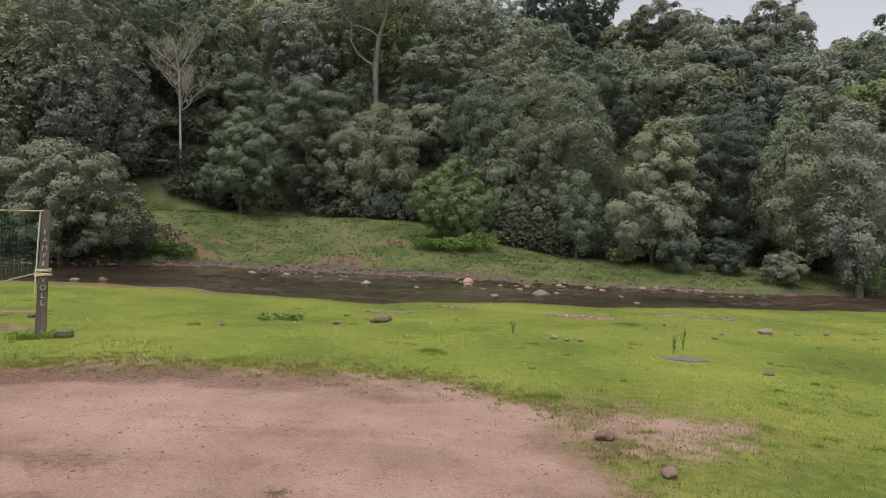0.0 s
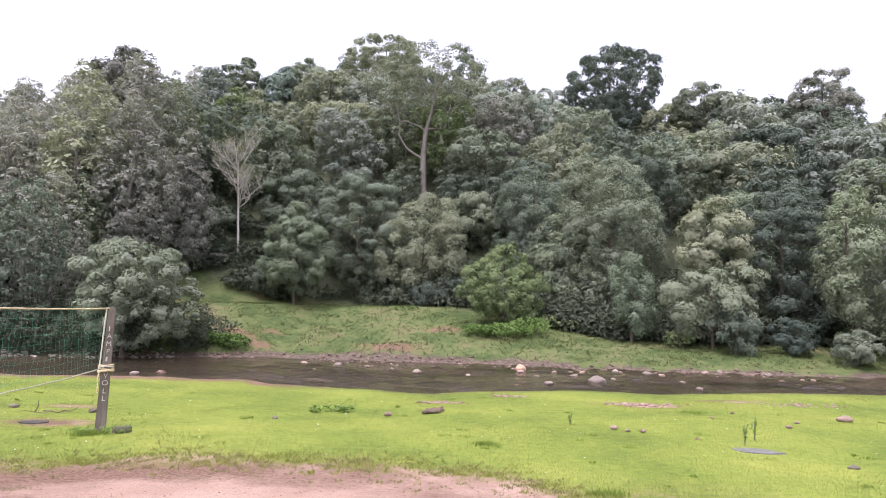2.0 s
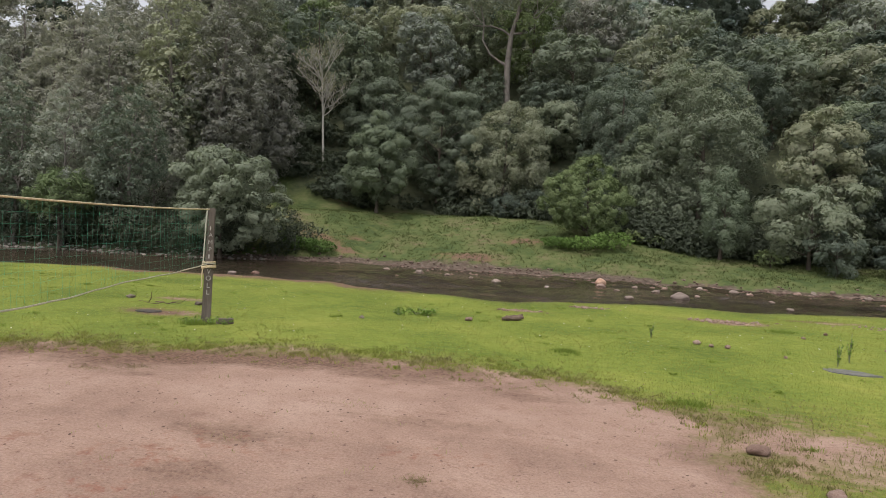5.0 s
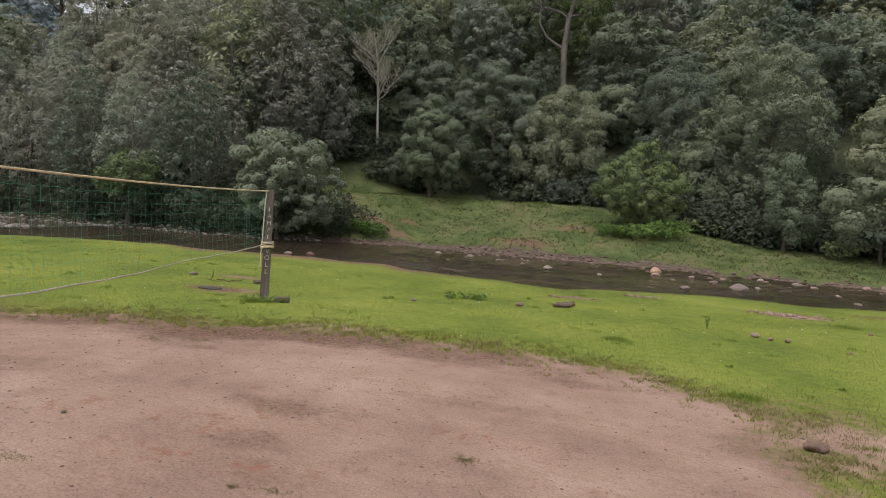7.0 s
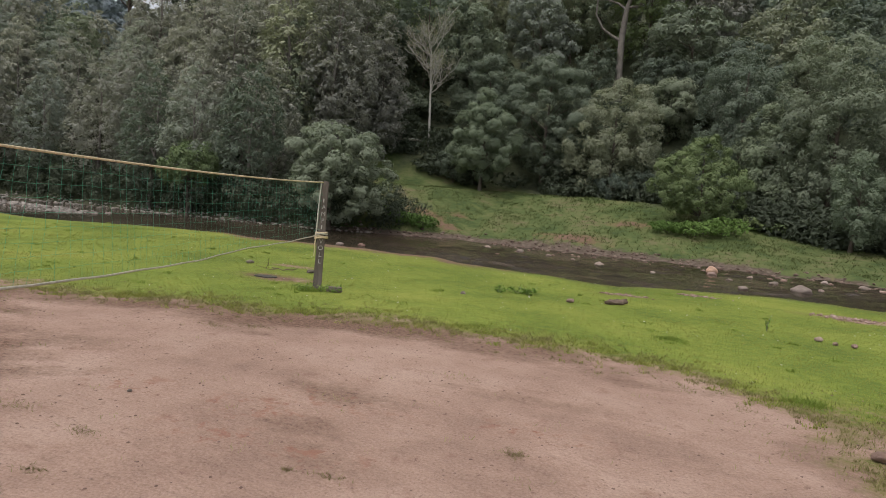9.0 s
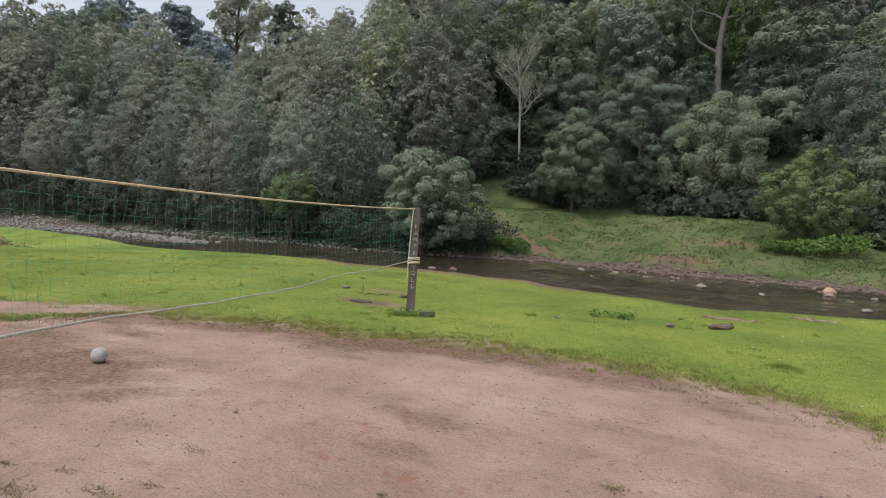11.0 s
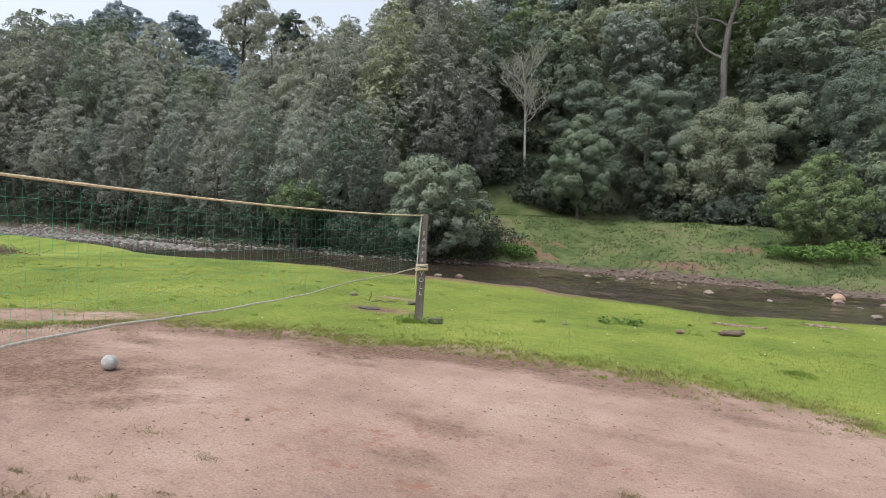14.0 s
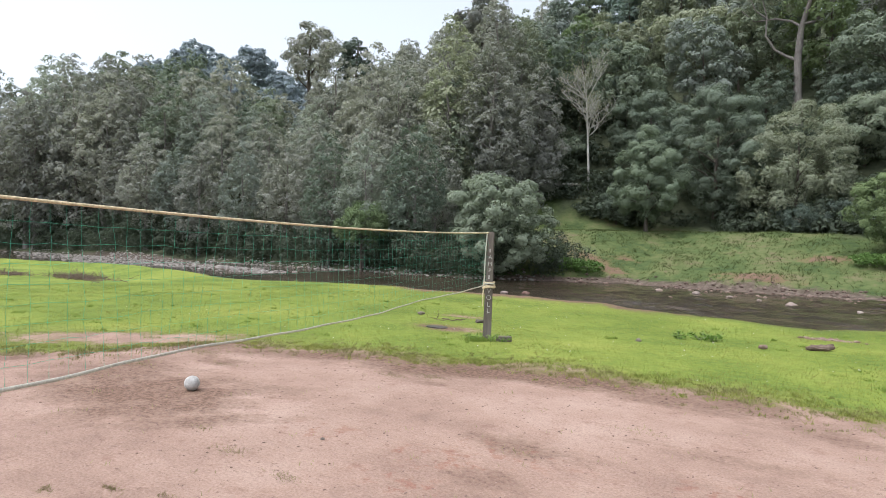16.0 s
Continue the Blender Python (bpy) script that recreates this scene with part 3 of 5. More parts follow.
    gravel = np.maximum(gravel, np.where((d > 0.6) & (u < 0), 1.0, -2))
    wood = smooth((u - wood_line(X, Y) + 0.8 * wavy(X, Y, 1.9, 3)) / 1.5)
    for key, value in (("bare", bare), ("damp", damp), ("red", red), ("gravel", np.maximum(gravel, -2)), ("bank", smooth(d + 1.0)), ("wood", wood * (Y > 30))):
        at = me.attributes.new(key, "FLOAT", "POINT")
        at.data.foreach_set("value", value.astype(np.float32).ravel())
    return tagged(new("ground", me), "ground of bright turf, bare soil and wooded hillside", "ground", kind="structure")


def build_water():
    xs = axis([np.arange(-190, -46, 4.0), np.arange(-46, 42, 0.34), np.arange(42, 150, 4.0)])
    ys = axis([np.arange(6, 22, 4.0), np.arange(22, 58, 0.34), np.arange(58, 70, 3.0)])
    X, Y = np.meshgrid(xs, ys)
    rng = np.random.default_rng(17)
    Z = 0 * X
    for i in range(26):
        a, w = rng.normal() * 0.6 + math.pi / 2, rng.uniform(0.75, 2.4)
        Z += 0.0062 * w ** 0.7 * np.sin((X * math.cos(a) + Y * math.sin(a)) * 2 * math.pi / w + rng.uniform(0, 6.283))
    riffle = 0.55 + 1.7 * smooth(0.5 + 0.8 * wavy(X, Y, 5.5, 4)) * smooth((X + 22) / 12)
    inside = (X > -46) & (X < 41.5) & (Y > 22) & (Y < 57.8)
    Z = WATER + Z * riffle * inside
    i, j = np.meshgrid(np.arange(len(ys) - 1), np.arange(len(xs) - 1), indexing="ij")
    a = (i * len(xs) + j).ravel()
    n = len(xs)
    me = mesh_from("river", np.stack([X, Y, Z], -1).reshape(-1, 3), np.stack([a, a + 1, a + n + 1, a + n], 1), water_material(), True)
    return tagged(new("water", me), "shallow brown river running over stones", "river", kind="structure")


build_ground()
build_water()

# ---- trees ----


def plant(name, label, category, x, y, trunk_me, crown_me, leaf, turn=0.0, scale=1.0, group=""):
    root = new(name)
    root.empty_display_size = 0.3
    root.matrix_basis = pose(x, y, ground_at(x, y) - 0.05, 0, 0, turn) @ Matrix.Scale(scale, 4)
    tagged(root, label, category, group)
    part("trunk", trunk_me, root)
    crown = part("crown", crown_me, root)
    wear(crown, LEAF[leaf])
    return root


def single_tree(seed, row, kind, leaf, label, lobe=1.35, density=80, size=0.25, single=True, name="tree"):
    """A tree of its own: row is x, y, crown's foot, crown's top (heights above the field), half width."""
    x, y, foot, top, half = row
    rng = np.random.default_rng(seed)
    base = ground_at(x, y)
    low, high = max(foot - base, 0.1), top - base
    (v, f), spots = crown_shape(rng, kind, half, low, high, lobe, density, size, single)
    tv, tf = limbs(rng, low + (high - low) * 0.8, 0.014 * high + 0.04, spots)
    plant(name, label, name, x, y, mesh_from("trunk", tv, tf, BARK, True), mesh_from("crown", v, f, LEAF[leaf]), leaf)


BANK_ROWS = [(-29.0, 49.1, -0.7, 8.5, 5.1),
             (-43.6, 47.4, 1.8, 6.2, 2.6),
             (-21.9, 70.7, 2.9, 15.4, 4.2),
             (-16.3, 78.3, 2.5, 21.2, 5.9),
             (-7.7, 75.5, 2.5, 17.6, 5.7),
             (-25.7, 84.1, 12.5, 22.9, 5.3),
             (-1.9, 85.9, 8.6, 20.9, 4.0),
             (5.6, 83.7, 10.5, 23.8, 3.2),
             (-34.9, 80.8, 6.3, 17.6, 3.1),
             (-37.0, 73.2, 6.8, 22.1, 3.3)]
BANK_KINDS = [("round", "mid", "spreading riverside tree with dull green leaves over hanging dark boughs"),
              ("droop", "fresh", "bright leafy tree at the edge of the tall wood"),
              ("round", "soft", "grey-green broadleaf tree with a bare dark trunk on the bank"),
              ("layer", "mid", "large dark broadleaf tree with layered boughs"),
              ("droop", "olive", "large pale-topped broadleaf tree with boughs hanging to the grass"),
              ("round", "mid", "light green rounded tree behind the bank trees"),
              ("round", "mid", "mid-green rounded tree behind the bank trees"),
              ("droop", "grey", "grey-green tree with drooping leaf sprays"),
              ("tall", "mid", "mid-green forest tree behind the bare tree"),
              ("tall", "dusky", "tall dusky tree at the top of the grass slope")]
EAST_ROWS = [(6.0, 75.8, 3.0, 23.6, 5.5),
             (13.6, 68.7, 0.7, 20.9, 6.7),
             (20.4, 58.4, 5.6, 13.6, 3.9),
             (19.6, 55.6, 0.0, 8.6, 3.6),
             (28.5, 61.7, 0.0, 18.7, 5.2),
             (31.1, 54.8, -0.1, 16.2, 3.4),
             (34.1, 49.3, -0.6, 14.2, 3.3),
             (19.6, 79.6, 12.3, 24.8, 4.8),
             (32.5, 66.5, 2.0, 17.0, 4.2),
             (24.4, 63.4, 0.3, 16.6, 4.6),
             (36.8, 57.0, -0.3, 15.0, 4.2),
             (9.2, 71.0, 1.5, 15.0, 4.2)]
EAST_KINDS = [("droop", "mid", "tall broadleaf tree with dull green leaf sprays"),
              ("droop", "mid", "large dull green tree with drooping boughs to the ground"),
              ("round", "olive", "yellowish-green rounded tree at the edge of the bank"),
              ("round", "mid", "mid-green low tree at the edge of the bank"),
              ("round", "deep", "dark green forest tree on the bank"),
              ("droop", "soft", "willow-like tree with dull drooping foliage"),
              ("droop", "grey", "grey-green drooping tree close to the river"),
              ("round", "deep", "dark green crown behind the drooping trees"),
              ("round", "mid", "mid-green crown among the bank trees"),
              ("droop", "soft", "dull green tree hanging over the undergrowth"),
              ("droop", "grey", "grey-green tree crowding the river bank"),
              ("droop", "soft", "soft green tree behind the lone bush")]
BUSH_ROWS = [(2.1, 60.9, -0.9, 9.7, 4.1),
             (13.4, 58.5, 0.2, 9.1, 2.4),
             (20.7, 53.1, 0.4, 3.9, 2.2),
             (35.7, 49.5, -1.2, 5.5, 2.0),
             (-34.0, 76.8, 6.0, 10.5, 2.1),
             (-26.6, 74.4, 4.2, 8.9, 3.3),
             (-3.8, 71.8, 2.7, 7.5, 1.7),
             (-6.9, 71.6, 2.5, 7.4, 2.5),
             (5.6, 73.8, 2.8, 6.0, 2.6),
             (11.3, 65.0, 0.5, 4.5, 1.7),
             (25.7, 54.2, 0.1, 3.6, 1.9),
             (28.5, 50.5, -0.2, 2.7, 1.9)]
BUSH_KINDS = [("tall", "fresh", "light green bushy tree standing alone on the grassy bank"),
              ("droop", "soft", "bright green leafy bush under the bank trees"),
              ("droop", "mid", "green bush hanging over the grass"),
              ("droop", "fresh", "fresh green bush leaning over the river"),
              ("round", "dusky", "dusky bush at the top of the grass slope"),
              ("round", "deep", "dark bush at the edge of the grass slope"),
              ("droop", "deep", "dark bush under the large bank trees"),
              ("droop", "deep", "dark creeper-clad bush under the large bank trees"),
              ("round", "deep", "dark undergrowth bush under the bank trees"),
              ("round", "deep", "dark undergrowth bush beside the grass bank"),
              ("round", "deep", "dark bush at the foot of the bank wood"),
              ("round", "mid", "low green bush at the foot of the bank wood")]
SKY_ROWS = [(24.0, 119.6, 36.1, 58.4, 9.6),
             (57.5, 107.6, 35.1, 47.6, 5.3),
             (-20.9, 124.2, 48.9, 61.8, 9.0),
             (-71.0, 64.9, 25.3, 34.8, 4.3),
             (-52.9, 84.9, 29.7, 42.7, 4.7),
             (-3.8, 125.9, 47.2, 59.4, 3.5),
             (39.7, 113.2, 36.6, 47.2, 7.3),
             (-68.7, 72.9, 26.8, 34.8, 2.9),
             (-35.6, 116.7, 42.5, 53.7, 4.3),
             (-45.4, 108.9, 39.8, 50.6, 3.5)]
SKY_KINDS = [("round", "deep", "dark round-headed tree standing above the ridge"),
              ("layer", "dusky", "open-crowned tree on the ridge"),
              ("layer", "olive", "tall open-crowned tree on the ridge"),
              ("layer", "dusky", "tall leaning tree with open layered crown"),
              ("tall", "dusky", "tall feathery tree above the wood"),
              ("round", "mid", "rounded tree on the ridge"),
              ("round", "olive", "rounded tree on the ridge"),
              ("tall", "deep", "dark slender tree above the wood"),
              ("round", "mid", "rounded tree on the ridge"),
              ("round", "mid", "rounded tree on the ridge")]

for seed, (row, (kind, leaf, label)) in enumerate(zip(BANK_ROWS, BANK_KINDS)):
    single_tree(100 + seed, row, kind, leaf, label, 0.95 if seed == 0 else 1.35, 105, 0.245)
for seed, (row, (kind, leaf, label)) in enumerate(zip(EAST_ROWS, EAST_KINDS)):
    single_tree(150 + seed, row, kind, leaf, label)
for seed, (row, (kind, leaf, label)) in enumerate(zip(BUSH_ROWS, BUSH_KINDS)):
    single_tree(200 + seed, row, kind, leaf, label, 0.85, 130, 0.19, name="bush")
for seed, (row, (kind, leaf, label)) in enumerate(zip(SKY_ROWS, SKY_KINDS)):
    single_tree(250 + seed, row, kind, leaf, label, 1.7, 24, 0.46, True)


def prototypes(kind, count, radius, low, high, lobe, density, size, seed):
    made = []
    for i in range(count):
        rng = np.random.default_rng(seed + i)
        k = rng.uniform(0.9, 1.1)
        (v, f), spots = crown_shape(rng, kind, radius * k, low, high / k, lobe, density, size, True)
        tv, tf = limbs(rng, low + (high / k - low) * (0.92 if kind != "tall" else 0.82), 0.014 * high, spots, 0.1, 0.6 if kind != "tall" else 0.95, 6)
        made.append((mesh_from("trunk", tv, tf, BARK_PALE if kind == "tall" else BARK, True), mesh_from("crown", v, f, LEAF["mid"])))
    return made


ROUND = prototypes("round", 6, 5.2, 1.2, 12.8, 1.35, 22, 0.42, 300)
BROAD = prototypes("layer", 3, 5.8, 2.0, 11.8, 1.35, 22, 0.42, 320)
ROUND_FAR = prototypes("round", 4, 5.2, 1.2, 12.8, 1.7, 14, 0.54, 310)
TALL = prototypes("tall", 7, 4.1, 0.6, 17.5, 0.85, 27, 0.29, 340)
TALL_FAR = prototypes("tall", 4, 4.1, 0.6, 17.5, 1.0, 14, 0.46, 350)


def forest():
    rng = np.random.default_rng(7)
    # the hillside; leaf mixes turn lighter to the left to stand for haze
    r = 80.0
    while r < 134:
        az = -46.0 + rng.uniform(0, 4)
        while az < 44:
            rr, aa = r + rng.uniform(-2.6, 2.6), radians(az + rng.uniform(-1.2, 1.2))
            x, y = rr * math.sin(aa), rr * math.cos(aa)
            deg = math.degrees(aa)
            if deg < -25.5:
                me = (TALL if r < 100 else TALL_FAR)
                me = me[rng.integers(len(me))]
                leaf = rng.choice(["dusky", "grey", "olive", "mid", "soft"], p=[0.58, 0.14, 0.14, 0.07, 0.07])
                if not (deg > -28.5 and rr < 82):
                    plant("tree", "tall dusky forest tree on the wooded slope", "tree", x, y, *me, str(leaf), rng.uniform(0, 360), rng.uniform(0.9, 1.3) * float(np.interp(r, (80, 95, 110, 134), (1.15, 1.0, 0.72, 0.6))), "tall trees upstream")
                az += math.degrees(5.6 / r) * rng.uniform(0.85, 1.2)
                continue
            if (deg < -16.5 and rr < 91) or (deg > -17 and rr < 87) or (abs(deg + 5.9) < 2.4 and rr < 94):
                az += 3
                continue
            kind = ROUND_FAR if r > 108 else ROUND if rng.uniform() < 0.72 else BROAD
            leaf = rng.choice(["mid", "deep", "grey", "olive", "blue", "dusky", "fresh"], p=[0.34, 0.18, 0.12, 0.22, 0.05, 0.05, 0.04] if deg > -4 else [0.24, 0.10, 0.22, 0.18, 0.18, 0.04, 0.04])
            # paler, bluer leaves near the ridge paint in aerial haze
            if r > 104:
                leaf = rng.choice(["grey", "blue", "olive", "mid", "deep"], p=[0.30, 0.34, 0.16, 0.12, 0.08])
            me = kind[rng.integers(len(kind))]
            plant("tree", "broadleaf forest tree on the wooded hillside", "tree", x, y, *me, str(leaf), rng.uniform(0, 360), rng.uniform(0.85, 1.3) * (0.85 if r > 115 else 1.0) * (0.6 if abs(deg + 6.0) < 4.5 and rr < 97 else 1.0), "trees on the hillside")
            az += math.degrees(8.2 / r) * rng.uniform(0.85, 1.2)
        r += 7.6
    # tall wood along the upstream bank, mostly in leaves lightened for haze
    for row in range(4):
        x = -128.0
        while x < -24 + row * 2:
            y = float(far_edge(x)) + 2.6 + row * 6.5 + rng.uniform(-2, 2)
            if x > -38.5:
                x += 5
                continue
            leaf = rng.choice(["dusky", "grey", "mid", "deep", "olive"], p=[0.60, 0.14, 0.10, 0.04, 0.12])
            plant("tree", "tall slender forest tree on the far riverbank", "tree", x + rng.uniform(-1.5, 1.5), y, *(TALL[rng.integers(7)] if row < 2 else TALL_FAR[rng.integers(4)]), str(leaf), rng.uniform(0, 360), rng.uniform(0.82, 1.08) * float(np.interp(x, (-110, -95, -84, -70, -50), (1.50, 1.22, 0.90, 0.80, 0.92))), "tall trees upstream")
            x += rng.uniform(4.4, 6.4) + row * 0.3


forest()


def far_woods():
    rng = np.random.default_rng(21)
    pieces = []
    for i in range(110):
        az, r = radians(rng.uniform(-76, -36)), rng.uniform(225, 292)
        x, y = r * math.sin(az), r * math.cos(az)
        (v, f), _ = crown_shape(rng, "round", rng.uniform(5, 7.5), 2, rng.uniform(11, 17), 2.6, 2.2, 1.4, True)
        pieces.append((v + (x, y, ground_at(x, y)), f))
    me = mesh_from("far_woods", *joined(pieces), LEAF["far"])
    tagged(new("far_woods", me), "woods on the distant ridge, haze painted into pale bluish leaves", "woods", kind="stuff")


far_woods()


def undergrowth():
    """Low leafy growth that closes the foot of the wood, leaf colour darkened for shade."""
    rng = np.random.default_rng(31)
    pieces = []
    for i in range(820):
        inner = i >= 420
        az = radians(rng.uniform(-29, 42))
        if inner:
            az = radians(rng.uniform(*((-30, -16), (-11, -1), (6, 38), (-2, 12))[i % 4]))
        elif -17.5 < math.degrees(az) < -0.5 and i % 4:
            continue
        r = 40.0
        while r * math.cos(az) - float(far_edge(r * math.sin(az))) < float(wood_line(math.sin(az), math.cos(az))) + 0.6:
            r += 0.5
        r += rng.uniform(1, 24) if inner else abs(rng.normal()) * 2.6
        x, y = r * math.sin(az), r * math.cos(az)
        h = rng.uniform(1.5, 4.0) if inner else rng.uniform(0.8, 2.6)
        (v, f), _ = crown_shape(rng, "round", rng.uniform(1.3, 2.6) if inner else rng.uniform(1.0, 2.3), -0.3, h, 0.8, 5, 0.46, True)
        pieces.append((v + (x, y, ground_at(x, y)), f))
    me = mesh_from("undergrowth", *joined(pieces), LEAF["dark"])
    tagged(new("undergrowth", me), "leafy undergrowth along the edge of the wood, leaves darkened for shade", "undergrowth", kind="stuff")


undergrowth()


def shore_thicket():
    """Growth that hangs to the water under the tall wood, shade put into its colour."""
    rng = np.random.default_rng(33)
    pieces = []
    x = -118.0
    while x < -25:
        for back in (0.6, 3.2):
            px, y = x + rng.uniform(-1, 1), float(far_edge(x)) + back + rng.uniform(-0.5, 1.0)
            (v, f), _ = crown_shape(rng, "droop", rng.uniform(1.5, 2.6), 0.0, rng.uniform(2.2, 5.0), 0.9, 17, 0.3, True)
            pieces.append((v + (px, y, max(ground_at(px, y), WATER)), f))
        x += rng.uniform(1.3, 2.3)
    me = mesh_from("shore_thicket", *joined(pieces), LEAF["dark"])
    tagged(new("shore_thicket", me), "thicket hanging to the water under the tall wood, leaves darkened for shade", "thicket", kind="stuff")


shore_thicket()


def emergent_tree():
    """The tall pale-trunked tree that stands clear of the slope."""
    rng = np.random.default_rng(5)
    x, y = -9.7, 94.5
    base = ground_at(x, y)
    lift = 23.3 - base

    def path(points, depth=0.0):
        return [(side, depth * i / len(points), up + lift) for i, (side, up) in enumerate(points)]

    # trunk and limbs are drawn to fit their outline in the camera's view
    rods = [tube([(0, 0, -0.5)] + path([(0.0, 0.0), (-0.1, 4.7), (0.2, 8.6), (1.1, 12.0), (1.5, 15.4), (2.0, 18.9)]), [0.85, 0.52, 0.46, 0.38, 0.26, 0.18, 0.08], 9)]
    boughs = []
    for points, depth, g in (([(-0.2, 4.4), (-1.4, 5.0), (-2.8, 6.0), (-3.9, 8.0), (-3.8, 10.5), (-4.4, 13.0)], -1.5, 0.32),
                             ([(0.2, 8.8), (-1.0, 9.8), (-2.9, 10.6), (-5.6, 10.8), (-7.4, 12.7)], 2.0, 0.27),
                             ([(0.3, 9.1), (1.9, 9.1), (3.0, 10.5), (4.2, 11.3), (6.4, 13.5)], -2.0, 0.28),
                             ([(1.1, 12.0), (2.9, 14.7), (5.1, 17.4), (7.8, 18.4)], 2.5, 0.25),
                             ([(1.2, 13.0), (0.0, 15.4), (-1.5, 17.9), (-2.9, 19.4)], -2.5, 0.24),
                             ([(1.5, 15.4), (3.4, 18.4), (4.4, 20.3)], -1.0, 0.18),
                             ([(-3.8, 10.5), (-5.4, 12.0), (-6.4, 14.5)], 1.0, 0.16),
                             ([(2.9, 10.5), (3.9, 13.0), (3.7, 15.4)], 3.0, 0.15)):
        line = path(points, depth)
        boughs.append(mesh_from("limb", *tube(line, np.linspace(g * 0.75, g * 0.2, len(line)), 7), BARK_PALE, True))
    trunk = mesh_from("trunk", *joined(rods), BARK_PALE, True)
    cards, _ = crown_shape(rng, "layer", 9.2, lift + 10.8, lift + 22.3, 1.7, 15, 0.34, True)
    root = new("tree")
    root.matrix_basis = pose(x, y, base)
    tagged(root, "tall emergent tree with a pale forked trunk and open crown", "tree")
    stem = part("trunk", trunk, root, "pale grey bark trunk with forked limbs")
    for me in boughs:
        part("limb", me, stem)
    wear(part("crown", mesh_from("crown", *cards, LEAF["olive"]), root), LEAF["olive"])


def bare_tree():
    """The thin pale tree with a feathery, nearly leafless crown."""
    rng = np.random.default_rng(11)
    x, y = -31.6, 77.8
    base = ground_at(x, y)
    rods, tips = [[]], []

    def branch(start, way, length, girth, level):
        pts, w = [start], way
        for i in range(5):
            w = w + rng.normal(size=3) * (0.03 if level == 0 else 0.12) + np.array([0, 0, 0.04 * level])
            w /= np.linalg.norm(w)
            pts.append(pts[-1] + w * length / 5)
        if level == 1:
            rods.append([])
        rods[-1].append(tube(pts, np.linspace(girth, girth * 0.4, 6), 6 if level < 2 else 3))
        if level == 3:
            tips.extend((pts[-1], pts[3]))
            return
        for k in range((13, 6, 4)[level]):
            at = rng.uniform(0.50 if level == 0 else 0.25, 1.0) * 5
            i = min(int(at), 4)
            p = pts[i] + (pts[i + 1] - pts[i]) * (at - i)
            a = rng.uniform(0, 6.283)
            side = np.array([math.cos(a), math.sin(a), rng.uniform(0.15, 0.9)])
            nw = w * 0.45 + side / np.linalg.norm(side)
            branch(p, nw / np.linalg.norm(nw), length * (0.27 if level == 0 else 0.55), girth * (0.42 if level == 0 else 0.55), level + 1)

    branch(np.array([0, 0, -0.3]), np.array([-0.06, 0, 1.0]), 14.2 + (9.2 - base), 0.19, 0)
    tips = np.array(tips)
    c = np.repeat(tips, 4, axis=0) + rng.normal(size=(len(tips) * 4, 3)) * 0.32
    cards = leaf_cards(rng, c, rng.normal(size=c.shape) + (0, 0, 0.6), 0.20, 0.10)
    root = new("tree")
    root.matrix_basis = pose(x, y, base)
    tagged(root, "slender pale tree with a sparse, almost leafless crown", "tree")
    stem = part("trunk", mesh_from("trunk", *joined(rods[0]), BARK_WHITE, True), root, "thin whitish trunk")
    for rod in rods[1:]:
        part("branch", mesh_from("branch", *joined(rod), BARK_WHITE, True), stem)
    wear(part("crown", mesh_from("crown", *cards, LEAF["pale"]), root), LEAF["pale"])


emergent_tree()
bare_tree()

# ---- stones ----


def stone_mesh(seed, material, rough=0.22, cuts=3):
    rng = np.random.default_rng(seed)
    bm = bmesh.new()
    bmesh.ops.create_icosphere(bm, subdivisions=cuts, radius=1.0)
    off = Vector(rng.uniform(-50, 50, 3))
    for v in bm.verts:
        n = v.co.normalized()
        k = 1 + rough * noise.noise(n * 1.1 + off) * 1.8 + rough * 0.5 * noise.noise(n * 2.7 + off)
        v.co = n * k
        if v.co.z < -0.45:
            v.co.z = -0.45 + (v.co.z + 0.45) * 0.25
    return from_bm("stone", bm, material, True)


GREY_STONES = [stone_mesh(i, STONE) for i in range(6)]
PINK_STONES = [stone_mesh(20 + i, STONE_PINK) for i in range(4)]
ORANGE_STONES = [stone_mesh(61, STONE_ORANGE)]
DARK_STONES = [stone_mesh(40 + i, STONE_DARK, 0.3) for i in range(3)]


def stone(meshes, k, x, y, size, label, flat=0.6, turn=0.0, z=None, sink=0.28, name="stone", group="", long=1.25):
    base = ground_at(x, y) if z is None else z
    ob = new(name, meshes[k % len(meshes)])
    ob.matrix_basis = pose(x, y, base + size * flat * (0.55 - sink), 0, 0, turn) @ Matrix.Diagonal((size * 0.5 * long, size * 0.5, size * 0.5 * flat * 1.3, 1))
    return tagged(ob, label, "stone", group)


# loose stones on the court's edge and the lawn
stone(PINK_STONES, 2, 2.04, 7.07, 0.19, "smooth brown stone lying on bare soil", 0.52, 15, sink=0.12)
stone(PINK_STONES, 1, 2.38, 5.97, 0.145, "rough brown stone lying in thin grass", 0.6, 70, sink=0.12)
stone(PINK_STONES, 0, 9.07, 16.75, 0.26, "pinkish block of stone lying on the lawn", 0.5, 10, sink=0.15, long=1.5)
stone(PINK_STONES, 3, -2.33, 15.5, 0.15, "small brown stone lying on the lawn", 0.7, 40, sink=0.15)
stone(DARK_STONES, 1, 6.25, 11.35, 0.13, "small dark stone sunk in the grass", 0.5, 0)
stone(DARK_STONES, 0, -4.83, 14.6, 0.11, "small dark stone sunk in the grass", 0.6, 0)
stone(DARK_STONES, 2, -9.2, 14.6, 0.2, "dark stone sunk in the grass", 0.5, 0)
